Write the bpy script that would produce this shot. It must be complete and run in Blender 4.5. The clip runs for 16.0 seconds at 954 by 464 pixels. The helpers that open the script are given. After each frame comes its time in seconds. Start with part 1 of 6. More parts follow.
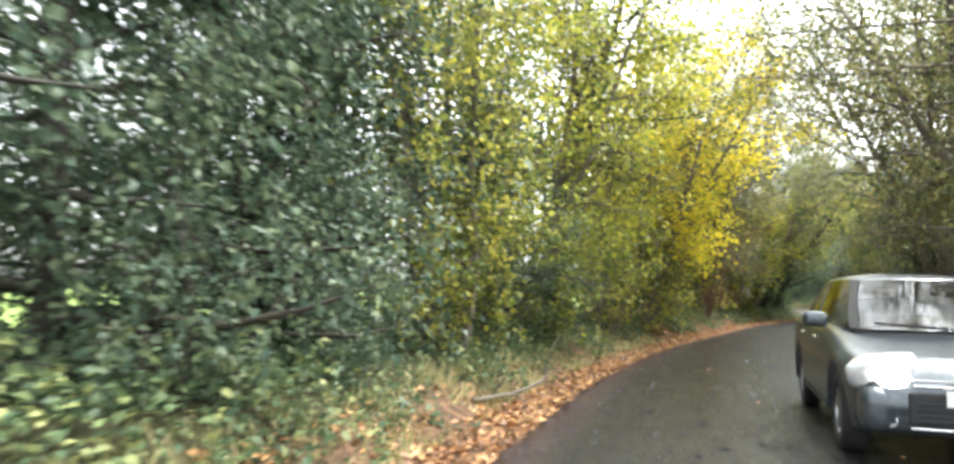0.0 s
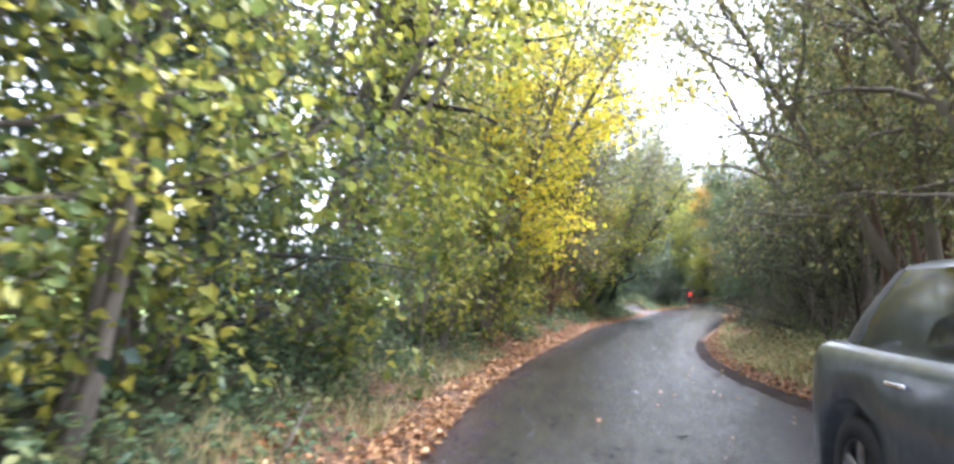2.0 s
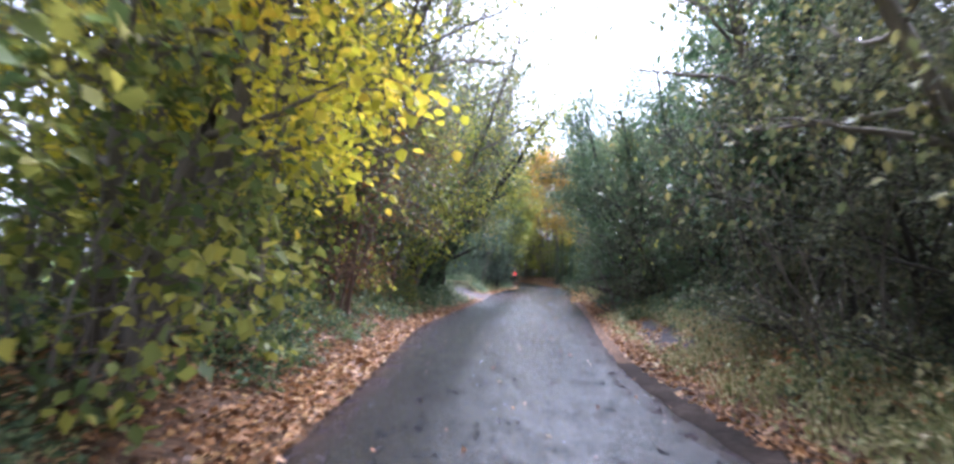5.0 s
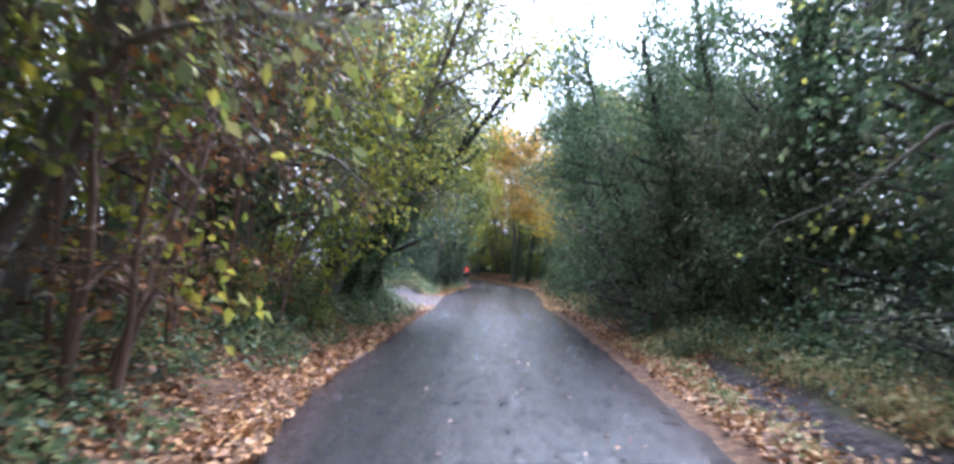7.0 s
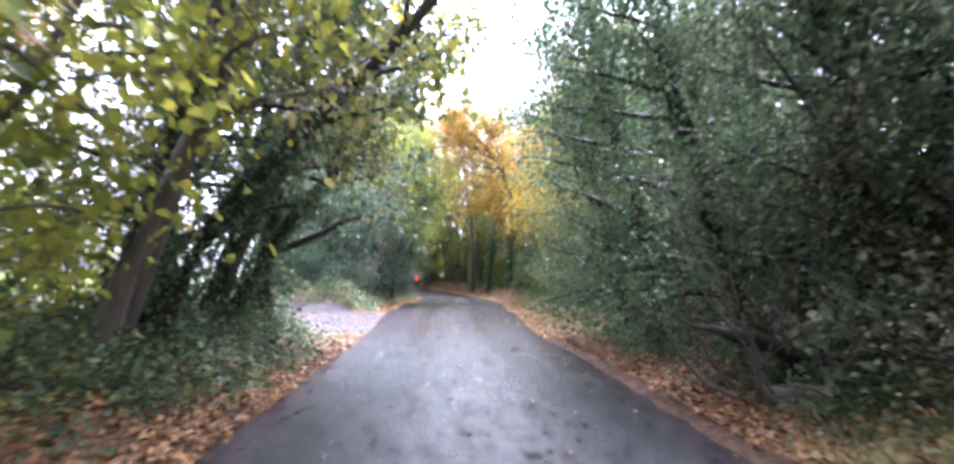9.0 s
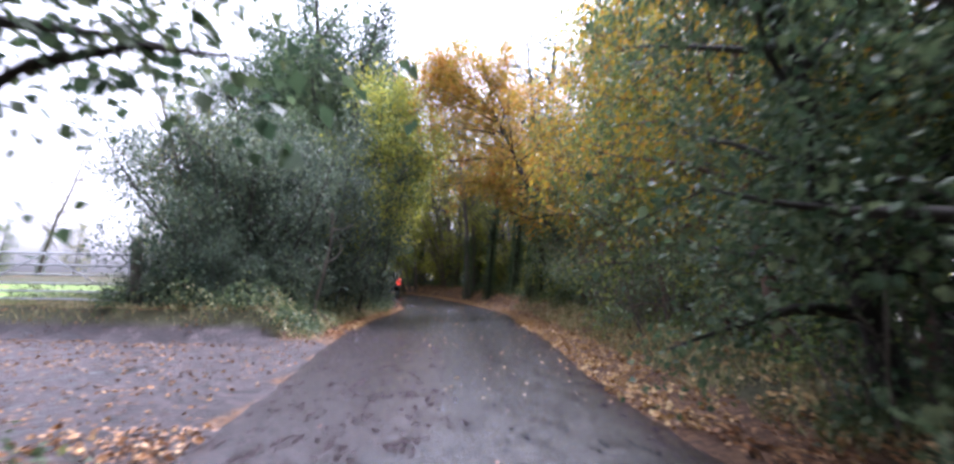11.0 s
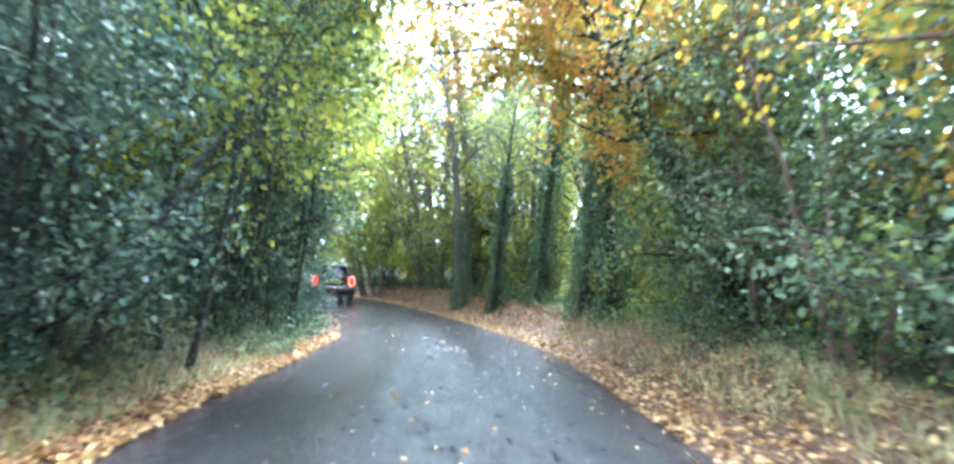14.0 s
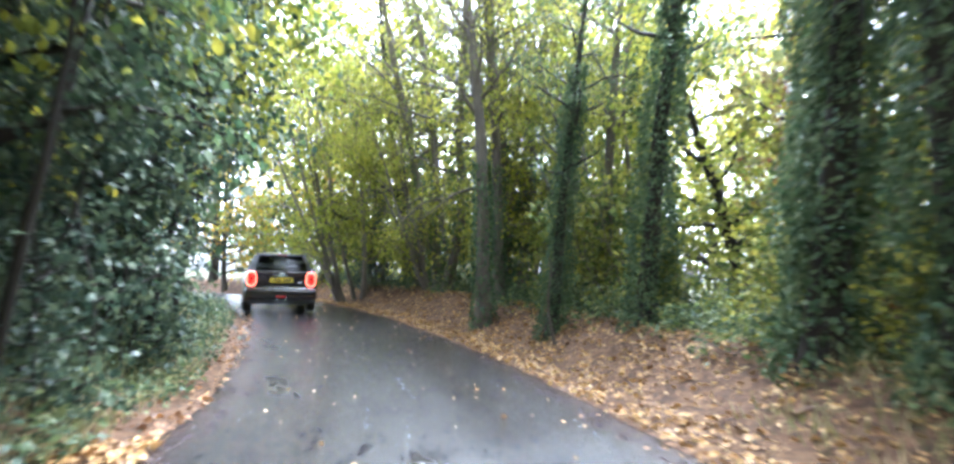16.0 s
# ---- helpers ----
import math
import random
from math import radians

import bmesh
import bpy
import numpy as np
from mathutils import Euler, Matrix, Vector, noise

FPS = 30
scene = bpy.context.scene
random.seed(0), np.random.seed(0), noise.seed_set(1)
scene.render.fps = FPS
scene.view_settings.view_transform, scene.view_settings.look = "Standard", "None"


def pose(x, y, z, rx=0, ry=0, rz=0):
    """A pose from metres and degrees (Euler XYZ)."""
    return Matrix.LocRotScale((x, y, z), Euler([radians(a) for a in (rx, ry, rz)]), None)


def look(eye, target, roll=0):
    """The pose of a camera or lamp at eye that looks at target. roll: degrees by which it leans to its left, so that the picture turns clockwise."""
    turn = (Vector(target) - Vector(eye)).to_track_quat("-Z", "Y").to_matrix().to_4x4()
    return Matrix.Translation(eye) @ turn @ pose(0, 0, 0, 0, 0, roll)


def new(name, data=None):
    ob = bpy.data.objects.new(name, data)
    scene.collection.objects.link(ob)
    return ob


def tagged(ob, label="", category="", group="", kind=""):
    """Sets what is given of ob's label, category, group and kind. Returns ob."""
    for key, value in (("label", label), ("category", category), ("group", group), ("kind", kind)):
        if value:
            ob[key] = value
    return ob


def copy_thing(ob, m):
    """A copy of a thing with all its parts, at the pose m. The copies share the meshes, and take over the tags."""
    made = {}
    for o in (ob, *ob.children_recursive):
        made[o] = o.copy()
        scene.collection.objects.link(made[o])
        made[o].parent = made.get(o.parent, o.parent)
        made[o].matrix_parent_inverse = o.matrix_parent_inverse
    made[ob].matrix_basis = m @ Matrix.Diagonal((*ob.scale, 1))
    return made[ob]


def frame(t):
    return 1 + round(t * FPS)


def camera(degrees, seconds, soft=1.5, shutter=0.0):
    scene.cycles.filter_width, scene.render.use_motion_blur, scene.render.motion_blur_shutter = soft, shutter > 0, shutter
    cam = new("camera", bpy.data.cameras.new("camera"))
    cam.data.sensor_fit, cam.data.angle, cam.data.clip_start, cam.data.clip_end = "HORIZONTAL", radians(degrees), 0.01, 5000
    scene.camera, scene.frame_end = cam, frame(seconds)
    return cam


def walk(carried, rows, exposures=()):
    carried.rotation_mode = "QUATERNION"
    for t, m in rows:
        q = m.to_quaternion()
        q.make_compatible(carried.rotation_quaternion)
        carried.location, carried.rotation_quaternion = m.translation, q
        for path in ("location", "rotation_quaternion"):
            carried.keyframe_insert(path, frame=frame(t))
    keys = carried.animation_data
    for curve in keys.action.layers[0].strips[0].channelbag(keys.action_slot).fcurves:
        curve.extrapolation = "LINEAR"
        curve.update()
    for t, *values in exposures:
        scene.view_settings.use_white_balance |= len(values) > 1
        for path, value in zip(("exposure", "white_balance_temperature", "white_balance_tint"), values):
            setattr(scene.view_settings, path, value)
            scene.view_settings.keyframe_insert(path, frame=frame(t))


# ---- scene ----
PATH = [
    (0, (2.036, 2.68, 1.243), (2.001, 4.673, 1.407), 1.1),
    (0.5, (2.212, 4.122, 1.252), (2.341, 6.112, 1.404), 1.0),
    (1, (2.403, 5.442, 1.251), (2.662, 7.419, 1.404), 1.0),
    (1.5, (2.61, 6.598, 1.246), (2.947, 8.563, 1.402), 1.2),
    (2, (2.878, 7.699, 1.259), (3.337, 9.639, 1.419), 1.2),
    (2.5, (3.26, 8.909, 1.266), (3.843, 10.816, 1.417), 1.4),
    (3, (3.764, 10.284, 1.256), (4.464, 12.152, 1.39), 1.3),
    (3.5, (4.321, 11.79, 1.249), (5.098, 13.628, 1.379), 1.3),
    (4, (4.946, 13.306, 1.229), (5.786, 15.118, 1.335), 1.6),
    (4.5, (5.581, 14.804, 1.203), (6.488, 16.583, 1.301), 1.7),
    (4.7, (5.829, 15.415, 1.182), (6.757, 17.183, 1.293), 1.6),
    (6.8, (9.19, 22.088, 1.397), (10.269, 23.769, 1.49), 3.1),
    (7, (9.544, 22.726, 1.335), (10.635, 24.399, 1.435), 2.5),
    (7.5, (10.509, 24.337, 1.276), (11.626, 25.993, 1.385), 2.2),
    (8, (11.559, 25.988, 1.262), (12.706, 27.623, 1.38), 2.1),
    (8.5, (12.672, 27.678, 1.249), (13.849, 29.29, 1.373), 1.9),
    (9, (13.807, 29.401, 1.238), (15.015, 30.99, 1.368), 1.7),
    (9.5, (14.994, 31.141, 1.253), (16.221, 32.715, 1.39), 1.3),
    (9.7, (15.483, 31.826, 1.255), (16.713, 33.398, 1.395), 1.1),
    (11.8, (20.947, 39.38, 1.215), (22.175, 40.952, 1.353), 1.1),
    (12, (21.48, 40.134, 1.229), (22.71, 41.705, 1.365), 1.1),
    (12.5, (22.848, 42.12, 1.243), (24.087, 43.684, 1.385), 1.3),
    (13, (24.277, 44.131, 1.254), (25.529, 45.684, 1.402), 1.1),
    (13.5, (25.665, 46.037, 1.257), (26.925, 47.584, 1.394), 1.3),
    (14, (27.038, 47.929, 1.262), (28.314, 49.464, 1.397), 1.3),
    (14.5, (28.401, 49.81, 1.257), (29.686, 51.336, 1.397), 1.2),
    (15, (29.814, 51.746, 1.241), (31.098, 53.273, 1.375), 1.3),
    (15.5, (31.315, 53.739, 1.245), (32.589, 55.274, 1.379), 1.2),
    (16, (32.82, 55.843, 1.245), (34.081, 57.39, 1.372), 1.4),
]
cam = camera(69.2, 16.0, soft=2.8, shutter=0.5)
EXPOSURES = [(0.0, 3.05, 6300, 7), (1.5, 3.25, 5700, 13), (2.5, 3.42, 5350, 22), (3.5, 3.28, 5000, 23), (4.5, 3.05, 5200, 24), (7.0, 3.05, 5050, 20), (8.5, 3.7, 5150, 22), (9.7, 3.6, 5500, 30),
             (12.0, 1.85, 5250, 24), (12.5, 2.6, 4750, 12), (13.0, 3.95, 4620, 11), (13.5, 4.35, 4700, 7), (14.5, 4.55, 4750, 2), (15.0, 4.45, 4900, 4), (16.0, 4.2, 5200, 10)]
walk(cam, [(t, look(eye, target, roll)) for t, eye, target, roll in PATH], EXPOSURES)
SKY, SUN = 0.1, 1.5


# ---- light ----
world = bpy.data.worlds.new("overcast_sky")
scene.world = world
world.use_nodes = True
wt = world.node_tree
wt.nodes.clear()
w_out = wt.nodes.new("ShaderNodeOutputWorld")
w_bg = wt.nodes.new("ShaderNodeBackground")
w_sky = wt.nodes.new("ShaderNodeTexSky")
w_sky.sky_type, w_sky.sun_disc = "NISHITA", False
w_sky.sun_elevation, w_sky.sun_rotation = radians(58), radians(60)
w_sky.air_density, w_sky.dust_density, w_sky.ozone_density = 1.6, 4.0, 1.0
w_hsv = wt.nodes.new("ShaderNodeHueSaturation")
w_hsv.inputs["Saturation"].default_value = 0.1
wt.links.new(w_sky.outputs[0], w_hsv.inputs["Color"])
wt.links.new(w_hsv.outputs[0], w_bg.inputs["Color"])
w_bg.inputs["Strength"].default_value = SKY
wt.links.new(w_bg.outputs[0], w_out.inputs["Surface"])
sun = new("sun", bpy.data.lights.new("sun", "SUN"))
sun.data.energy, sun.data.angle, sun.data.color = SUN, radians(25), (1.0, 0.96, 0.9)
sun.matrix_world = look((34 * math.sin(radians(60)), 34 * math.cos(radians(60)), 54), (0, 0, 0))


# ---- materials ----
def mat_new(name):
    m = bpy.data.materials.new(name)
    m.use_nodes = True
    t = m.node_tree
    t.nodes.clear()
    out = t.nodes.new("ShaderNodeOutputMaterial")
    return m, t, out


def nd(t, kind, **inputs):
    n = t.nodes.new(kind)
    for k, v in inputs.items():
        n.inputs[k.replace("_", " ")].default_value = v
    return n


def ramp(t, stops, fac=None):
    r = t.nodes.new("ShaderNodeValToRGB")
    el = r.color_ramp.elements
    while len(el) < len(stops):
        el.new(0.5)
    for e, (p, c) in zip(el, stops):
        e.position, e.color = p, (*c, 1.0) if len(c) == 3 else c
    if fac is not None:
        t.links.new(fac, r.inputs["Fac"])
    return r


def grey(v):
    return (v, v, v)


def leaf_material(name, colours, gloss=0.45, through_light=0.35, patch=0.5):
    """Leaves: each one its own tint, clumps of older and fresher colour, some light coming through."""
    m, t, out = mat_new(name)
    geo = t.nodes.new("ShaderNodeNewGeometry")
    info = t.nodes.new("ShaderNodeObjectInfo")
    no = nd(t, "ShaderNodeTexNoise", Scale=0.9, Detail=3.0)
    co = t.nodes.new("ShaderNodeTexCoord")
    t.links.new(co.outputs["Object"], no.inputs["Vector"])
    a = nd(t, "ShaderNodeMath")
    a.operation = "MULTIPLY_ADD"
    t.links.new(no.outputs["Fac"], a.inputs[0])
    a.inputs[1].default_value, a.inputs[2].default_value = patch * 2.0, -patch
    b = nd(t, "ShaderNodeMath")
    b.operation = "ADD"
    t.links.new(geo.outputs["Random Per Island"], b.inputs[0])
    t.links.new(a.outputs[0], b.inputs[1])
    c = nd(t, "ShaderNodeMath")
    c.operation = "MULTIPLY_ADD"
    t.links.new(info.outputs["Random"], c.inputs[0])
    c.inputs[1].default_value = 0.3
    t.links.new(b.outputs[0], c.inputs[2])
    d = nd(t, "ShaderNodeMath")
    d.operation = "SUBTRACT"
    t.links.new(c.outputs[0], d.inputs[0])
    d.inputs[1].default_value = 0.15
    r = ramp(t, [(i / max(1, len(colours) - 1), k) for i, k in enumerate(colours)], d.outputs[0])
    p = nd(t, "ShaderNodeBsdfPrincipled", Roughness=gloss)
    p.inputs["Specular IOR Level"].default_value = 0.22
    t.links.new(r.outputs["Color"], p.inputs["Base Color"])
    tr = t.nodes.new("ShaderNodeBsdfTranslucent")
    t.links.new(r.outputs["Color"], tr.inputs["Color"])
    mx = nd(t, "ShaderNodeMixShader", Fac=through_light)
    t.links.new(p.outputs[0], mx.inputs[1])
    t.links.new(tr.outputs[0], mx.inputs[2])
    t.links.new(mx.outputs[0], out.inputs["Surface"])
    return m


def rough_material(name, colours, scale=6.0, rough=0.85, bump=0.4, stretch=(1, 1, 1), detail=8.0, metal=0.0, spec=0.5):
    """A two-scale surface: broad stains and fine grain, with relief."""
    m, t, out = mat_new(name)
    co = t.nodes.new("ShaderNodeTexCoord")
    mp = t.nodes.new("ShaderNodeMapping")
    mp.inputs["Scale"].default_value = stretch
    t.links.new(co.outputs["Object"], mp.inputs["Vector"])
    n1 = nd(t, "ShaderNodeTexNoise", Scale=scale, Detail=detail, Roughness=0.65)
    n2 = nd(t, "ShaderNodeTexNoise", Scale=scale * 0.13, Detail=3.0)
    for n in (n1, n2):
        t.links.new(mp.outputs[0], n.inputs["Vector"])
    ad = nd(t, "ShaderNodeMath")
    ad.operation = "ADD"
    t.links.new(n1.outputs["Fac"], ad.inputs[0])
    t.links.new(n2.outputs["Fac"], ad.inputs[1])
    ml = nd(t, "ShaderNodeMath")
    ml.operation = "MULTIPLY_ADD"
    t.links.new(ad.outputs[0], ml.inputs[0])
    ml.inputs[1].default_value, ml.inputs[2].default_value = 1.3, -0.8
    r = ramp(t, [(i / max(1, len(colours) - 1), k) for i, k in enumerate(colours)], ml.outputs[0])
    p = nd(t, "ShaderNodeBsdfPrincipled", Roughness=rough, Metallic=metal)
    p.inputs["Specular IOR Level"].default_value = spec
    t.links.new(r.outputs["Color"], p.inputs["Base Color"])
    b = nd(t, "ShaderNodeBump", Strength=bump, Distance=0.03)
    t.links.new(n1.outputs["Fac"], b.inputs["Height"])
    t.links.new(b.outputs[0], p.inputs["Normal"])
    t.links.new(p.outputs[0], out.inputs["Surface"])
    return m


def plain_material(name, colour, rough=0.4, metal=0.0, coat=0.0, emit=None, strength=0.0, grain=0.06):
    """Paint, rubber, plastic, chrome: near-even colour, with a little grime."""
    m, t, out = mat_new(name)
    p = nd(t, "ShaderNodeBsdfPrincipled", Roughness=rough, Metallic=metal)
    p.inputs["Coat Weight"].default_value = coat
    p.inputs["Coat Roughness"].default_value = 0.06
    co = t.nodes.new("ShaderNodeTexCoord")
    n = nd(t, "ShaderNodeTexNoise", Scale=14.0, Detail=6.0)
    t.links.new(co.outputs["Object"], n.inputs["Vector"])
    lo = tuple(max(0.0, c * (1 - grain * 4)) for c in colour)
    hi = tuple(min(1.0, c * (1 + grain * 4)) for c in colour)
    r = ramp(t, [(0.3, lo), (0.7, hi)], n.outputs["Fac"])
    t.links.new(r.outputs["Color"], p.inputs["Base Color"])
    if emit:
        p.inputs["Emission Color"].default_value = (*emit, 1)
        p.inputs["Emission Strength"].default_value = strength
    t.links.new(p.outputs[0], out.inputs["Surface"])
    return m


BARK_GREY = rough_material("bark_grey", [(0.05, 0.042, 0.034), (0.13, 0.11, 0.085), (0.22, 0.19, 0.15)], 9, 0.9, 0.8, (1, 1, 0.25))
BARK_DARK = rough_material("bark_dark", [(0.013, 0.011, 0.009), (0.032, 0.027, 0.021), (0.06, 0.052, 0.04)], 9, 0.85, 0.8, (1, 1, 0.3))
BARK_BROWN = rough_material("bark_brown", [(0.06, 0.035, 0.025), (0.14, 0.085, 0.06), (0.2, 0.14, 0.1)], 9, 0.9, 0.7, (1, 1, 0.3))
LEAF_IVY = leaf_material("leaf_ivy", [(0.0512, 0.0914, 0.0466), (0.082, 0.132, 0.0631), (0.118, 0.165, 0.075), (0.17, 0.205, 0.098)], 0.55, 0.35)
LEAF_HOLLY = leaf_material("leaf_holly", [(0.034, 0.06, 0.042), (0.058, 0.092, 0.06), (0.085, 0.122, 0.072), (0.13, 0.16, 0.088)], 0.5, 0.32)
LEAF_THORN = leaf_material("leaf_thorn", [(0.06, 0.072, 0.0432), (0.096, 0.108, 0.06), (0.144, 0.15, 0.0792), (0.228, 0.204, 0.108)], 0.55, 0.38)
LEAF_HAZEL = leaf_material("leaf_hazel", [(0.085, 0.12, 0.032), (0.16, 0.19, 0.044), (0.27, 0.275, 0.055), (0.42, 0.38, 0.065)], 0.5, 0.48)
LEAF_MAPLE = leaf_material("leaf_maple", [(0.3, 0.33, 0.03), (0.52, 0.49, 0.035), (0.66, 0.58, 0.04), (0.72, 0.54, 0.05)], 0.5, 0.5)
LEAF_OLIVE = leaf_material("leaf_olive", [(0.082, 0.1, 0.044), (0.135, 0.155, 0.062), (0.205, 0.208, 0.076), (0.32, 0.275, 0.098)], 0.5, 0.4)
LEAF_GREEN = leaf_material("leaf_green", [(0.08, 0.125, 0.045), (0.13, 0.19, 0.062), (0.2, 0.26, 0.075), (0.34, 0.35, 0.08)], 0.5, 0.45)
LEAF_BEECH = leaf_material("leaf_beech", [(0.26, 0.22, 0.04), (0.42, 0.28, 0.045), (0.5, 0.24, 0.04), (0.43, 0.15, 0.03)], 0.5, 0.42, 0.7)
LEAF_GOLD = leaf_material("leaf_gold", [(0.18, 0.19, 0.035), (0.34, 0.28, 0.035), (0.5, 0.34, 0.035), (0.47, 0.24, 0.035)], 0.5, 0.42, 0.6)
LEAF_BROWN = leaf_material("leaf_brown", [(0.06, 0.05, 0.03), (0.12, 0.085, 0.045), (0.2, 0.12, 0.05), (0.3, 0.12, 0.03)], 0.6, 0.3)
LEAF_SAGE = leaf_material("leaf_sage", [(0.075, 0.112, 0.07), (0.13, 0.178, 0.105), (0.2, 0.255, 0.145), (0.27, 0.305, 0.165)], 0.5, 0.3)
LEAF_LAUREL = leaf_material("leaf_laurel", [(0.04, 0.064, 0.046), (0.066, 0.1, 0.068), (0.105, 0.145, 0.088), (0.17, 0.205, 0.112)], 0.5, 0.3)
LEAF_LIME = leaf_material("leaf_lime", [(0.15, 0.185, 0.035), (0.25, 0.275, 0.045), (0.37, 0.37, 0.055), (0.48, 0.43, 0.06)], 0.45, 0.5)
WEEDS = leaf_material("verge_weeds", [(0.13, 0.16, 0.07), (0.23, 0.245, 0.1), (0.36, 0.34, 0.155), (0.52, 0.46, 0.26)], 0.55, 0.4)
LITTER = leaf_material("fallen_leaves", [(0.11, 0.055, 0.027), (0.25, 0.12, 0.053), (0.39, 0.2, 0.083), (0.5, 0.33, 0.15)], 0.5, 0.1, 0.35)
LITTER_GOLD = leaf_material("fallen_leaves_gold", [(0.18, 0.095, 0.036), (0.35, 0.19, 0.066), (0.5, 0.31, 0.115), (0.57, 0.42, 0.2)], 0.5, 0.1, 0.35)
GRASS = leaf_material("grass_blades", [(0.12, 0.15, 0.055), (0.25, 0.26, 0.1), (0.42, 0.38, 0.19), (0.6, 0.51, 0.3)], 0.6, 0.3)
BRAMBLE = leaf_material("bramble_leaves", [(0.0438, 0.075, 0.0425), (0.0813, 0.125, 0.0625), (0.138, 0.188, 0.0813), (0.263, 0.275, 0.106)], 0.5, 0.35)


# ---- the lane: pairs of edge points, from behind the start to past the last bend ----
LANE = [((-2.6, -14.0), (2.6, -15.2)), ((-0.6, -4.0), (4.1, -5.2)), ((0.7, 3.2), (5.3, 2.0)), ((2.25, 8.5), (6.7, 7.4)),
        ((3.6, 12.6), (7.75, 11.85)), ((5.4, 17.0), (8.85, 16.2)), ((7.3, 20.85), (10.3, 19.8)), ((9.6, 25.0), (12.6, 23.8)),
        ((12.1, 29.6), (15.6, 28.1)), ((15.05, 34.0), (18.6, 32.35)), ((18.4, 38.85), (21.75, 36.85)), ((22.0, 44.2), (25.25, 42.1)),
        ((25.4, 49.5), (29.1, 47.05)), ((28.7, 54.2), (32.4, 51.7)), ((31.8, 58.0), (35.6, 56.0)), ((34.75, 62.15), (38.4, 60.85)),
        ((37.0, 66.95), (40.7, 66.3)), ((39.0, 72.5), (42.4, 72.35)), ((39.5, 78.0), (43.1, 78.6)), ((37.6, 84.0), (41.8, 85.6)),
        ((33.5, 90.0), (37.0, 93.2)), ((27.0, 95.0), (29.5, 99.0)), ((18.0, 99.0), (19.5, 103.5))]


def smooth_line(points, per=24):
    p = np.array(points, float)
    out = []
    for i in range(len(p) - 1):
        a, b, c, d = p[max(i - 1, 0)], p[i], p[i + 1], p[min(i + 2, len(p) - 1)]
        t = np.linspace(0, 1, per, endpoint=False)[:, None]
        out.append(0.5 * (2 * b + (c - a) * t + (2 * a - 5 * b + 4 * c - d) * t ** 2 + (3 * b - a - 3 * c + d) * t ** 3))
    return np.vstack(out + [p[-1:]])


EDGE_L, EDGE_R = smooth_line([a for a, b in LANE]), smooth_line([b for a, b in LANE])
MID = (EDGE_L + EDGE_R) / 2
RUN = np.r_[0, np.cumsum(np.linalg.norm(np.diff(MID, axis=0), axis=1))]
ACROSS = EDGE_R - EDGE_L
WIDTH = np.linalg.norm(ACROSS, axis=1)
ACROSS = ACROSS / WIDTH[:, None]


def step01(v, a, b):
    v = np.clip((np.asarray(v, float) - a) / (b - a), 0, 1)
    return v * v * (3 - 2 * v)


def lane_rise(y):
    return 0.32 * step01(y, 61, 78)


def lane_at(x, y):
    """For arrays of places: index along the lane, and metres outside its left (negative) or right (positive) edge; 0 on the lane."""
    x, y = np.atleast_1d(x).astype(float), np.atleast_1d(y).astype(float)
    k = np.zeros(len(x), int)
    for i in range(0, len(x), 4000):
        dx = x[i:i + 4000, None] - MID[None, :, 0]
        dy = y[i:i + 4000, None] - MID[None, :, 1]
        k[i:i + 4000] = np.argmin(dx * dx + dy * dy, axis=1)
    d = (x - MID[k, 0]) * ACROSS[k, 0] + (y - MID[k, 1]) * ACROSS[k, 1]
    far = np.hypot(x - MID[k, 0], y - MID[k, 1])
    d = np.where(far > np.abs(d) + 2.0, np.sign(d + 1e-9) * far, d)
    e = np.sign(d) * np.maximum(np.abs(d) - WIDTH[k] / 2, 0)
    return k, e


def wave(x, y, s, seed=0.0):
    """Cheap smooth unevenness, about -1 to 1."""
    return (np.sin(x * s + 1.3 * seed) * np.cos(y * s * 1.17 + seed) + 0.6 * np.sin((x + y) * s * 1.9 + 2.1 * seed)
            + 0.4 * np.cos((x - 1.6 * y) * s * 3.1 + seed)) / 2


def apron(x, y):
    """How much of the muddy field entrance lies at a place (0 to 1)."""
    along = (np.asarray(x) - 22.0) * 0.55 + (np.asarray(y) - 45.2) * 0.835
    k, e = lane_at(x, y)
    along = along + 0.7 * wave(np.asarray(x), np.asarray(y), 0.8, 4)
    return step01(along, -4.8, -3.8) * (1 - step01(along, 4.0, 5.2)) * (e < 0.0) * (1 - step01(-e, 7.0, 9.0))


def layby(x, y):
    """The worn muddy strip beside the lane."""
    k, e = lane_at(x, y)
    s = np.asarray(y)
    return step01(s, 23.6, 24.8) * (1 - step01(s, 29.0, 30.6)) * step01(e, 0.5, 0.75) * (1 - step01(e, 1.15, 1.5))


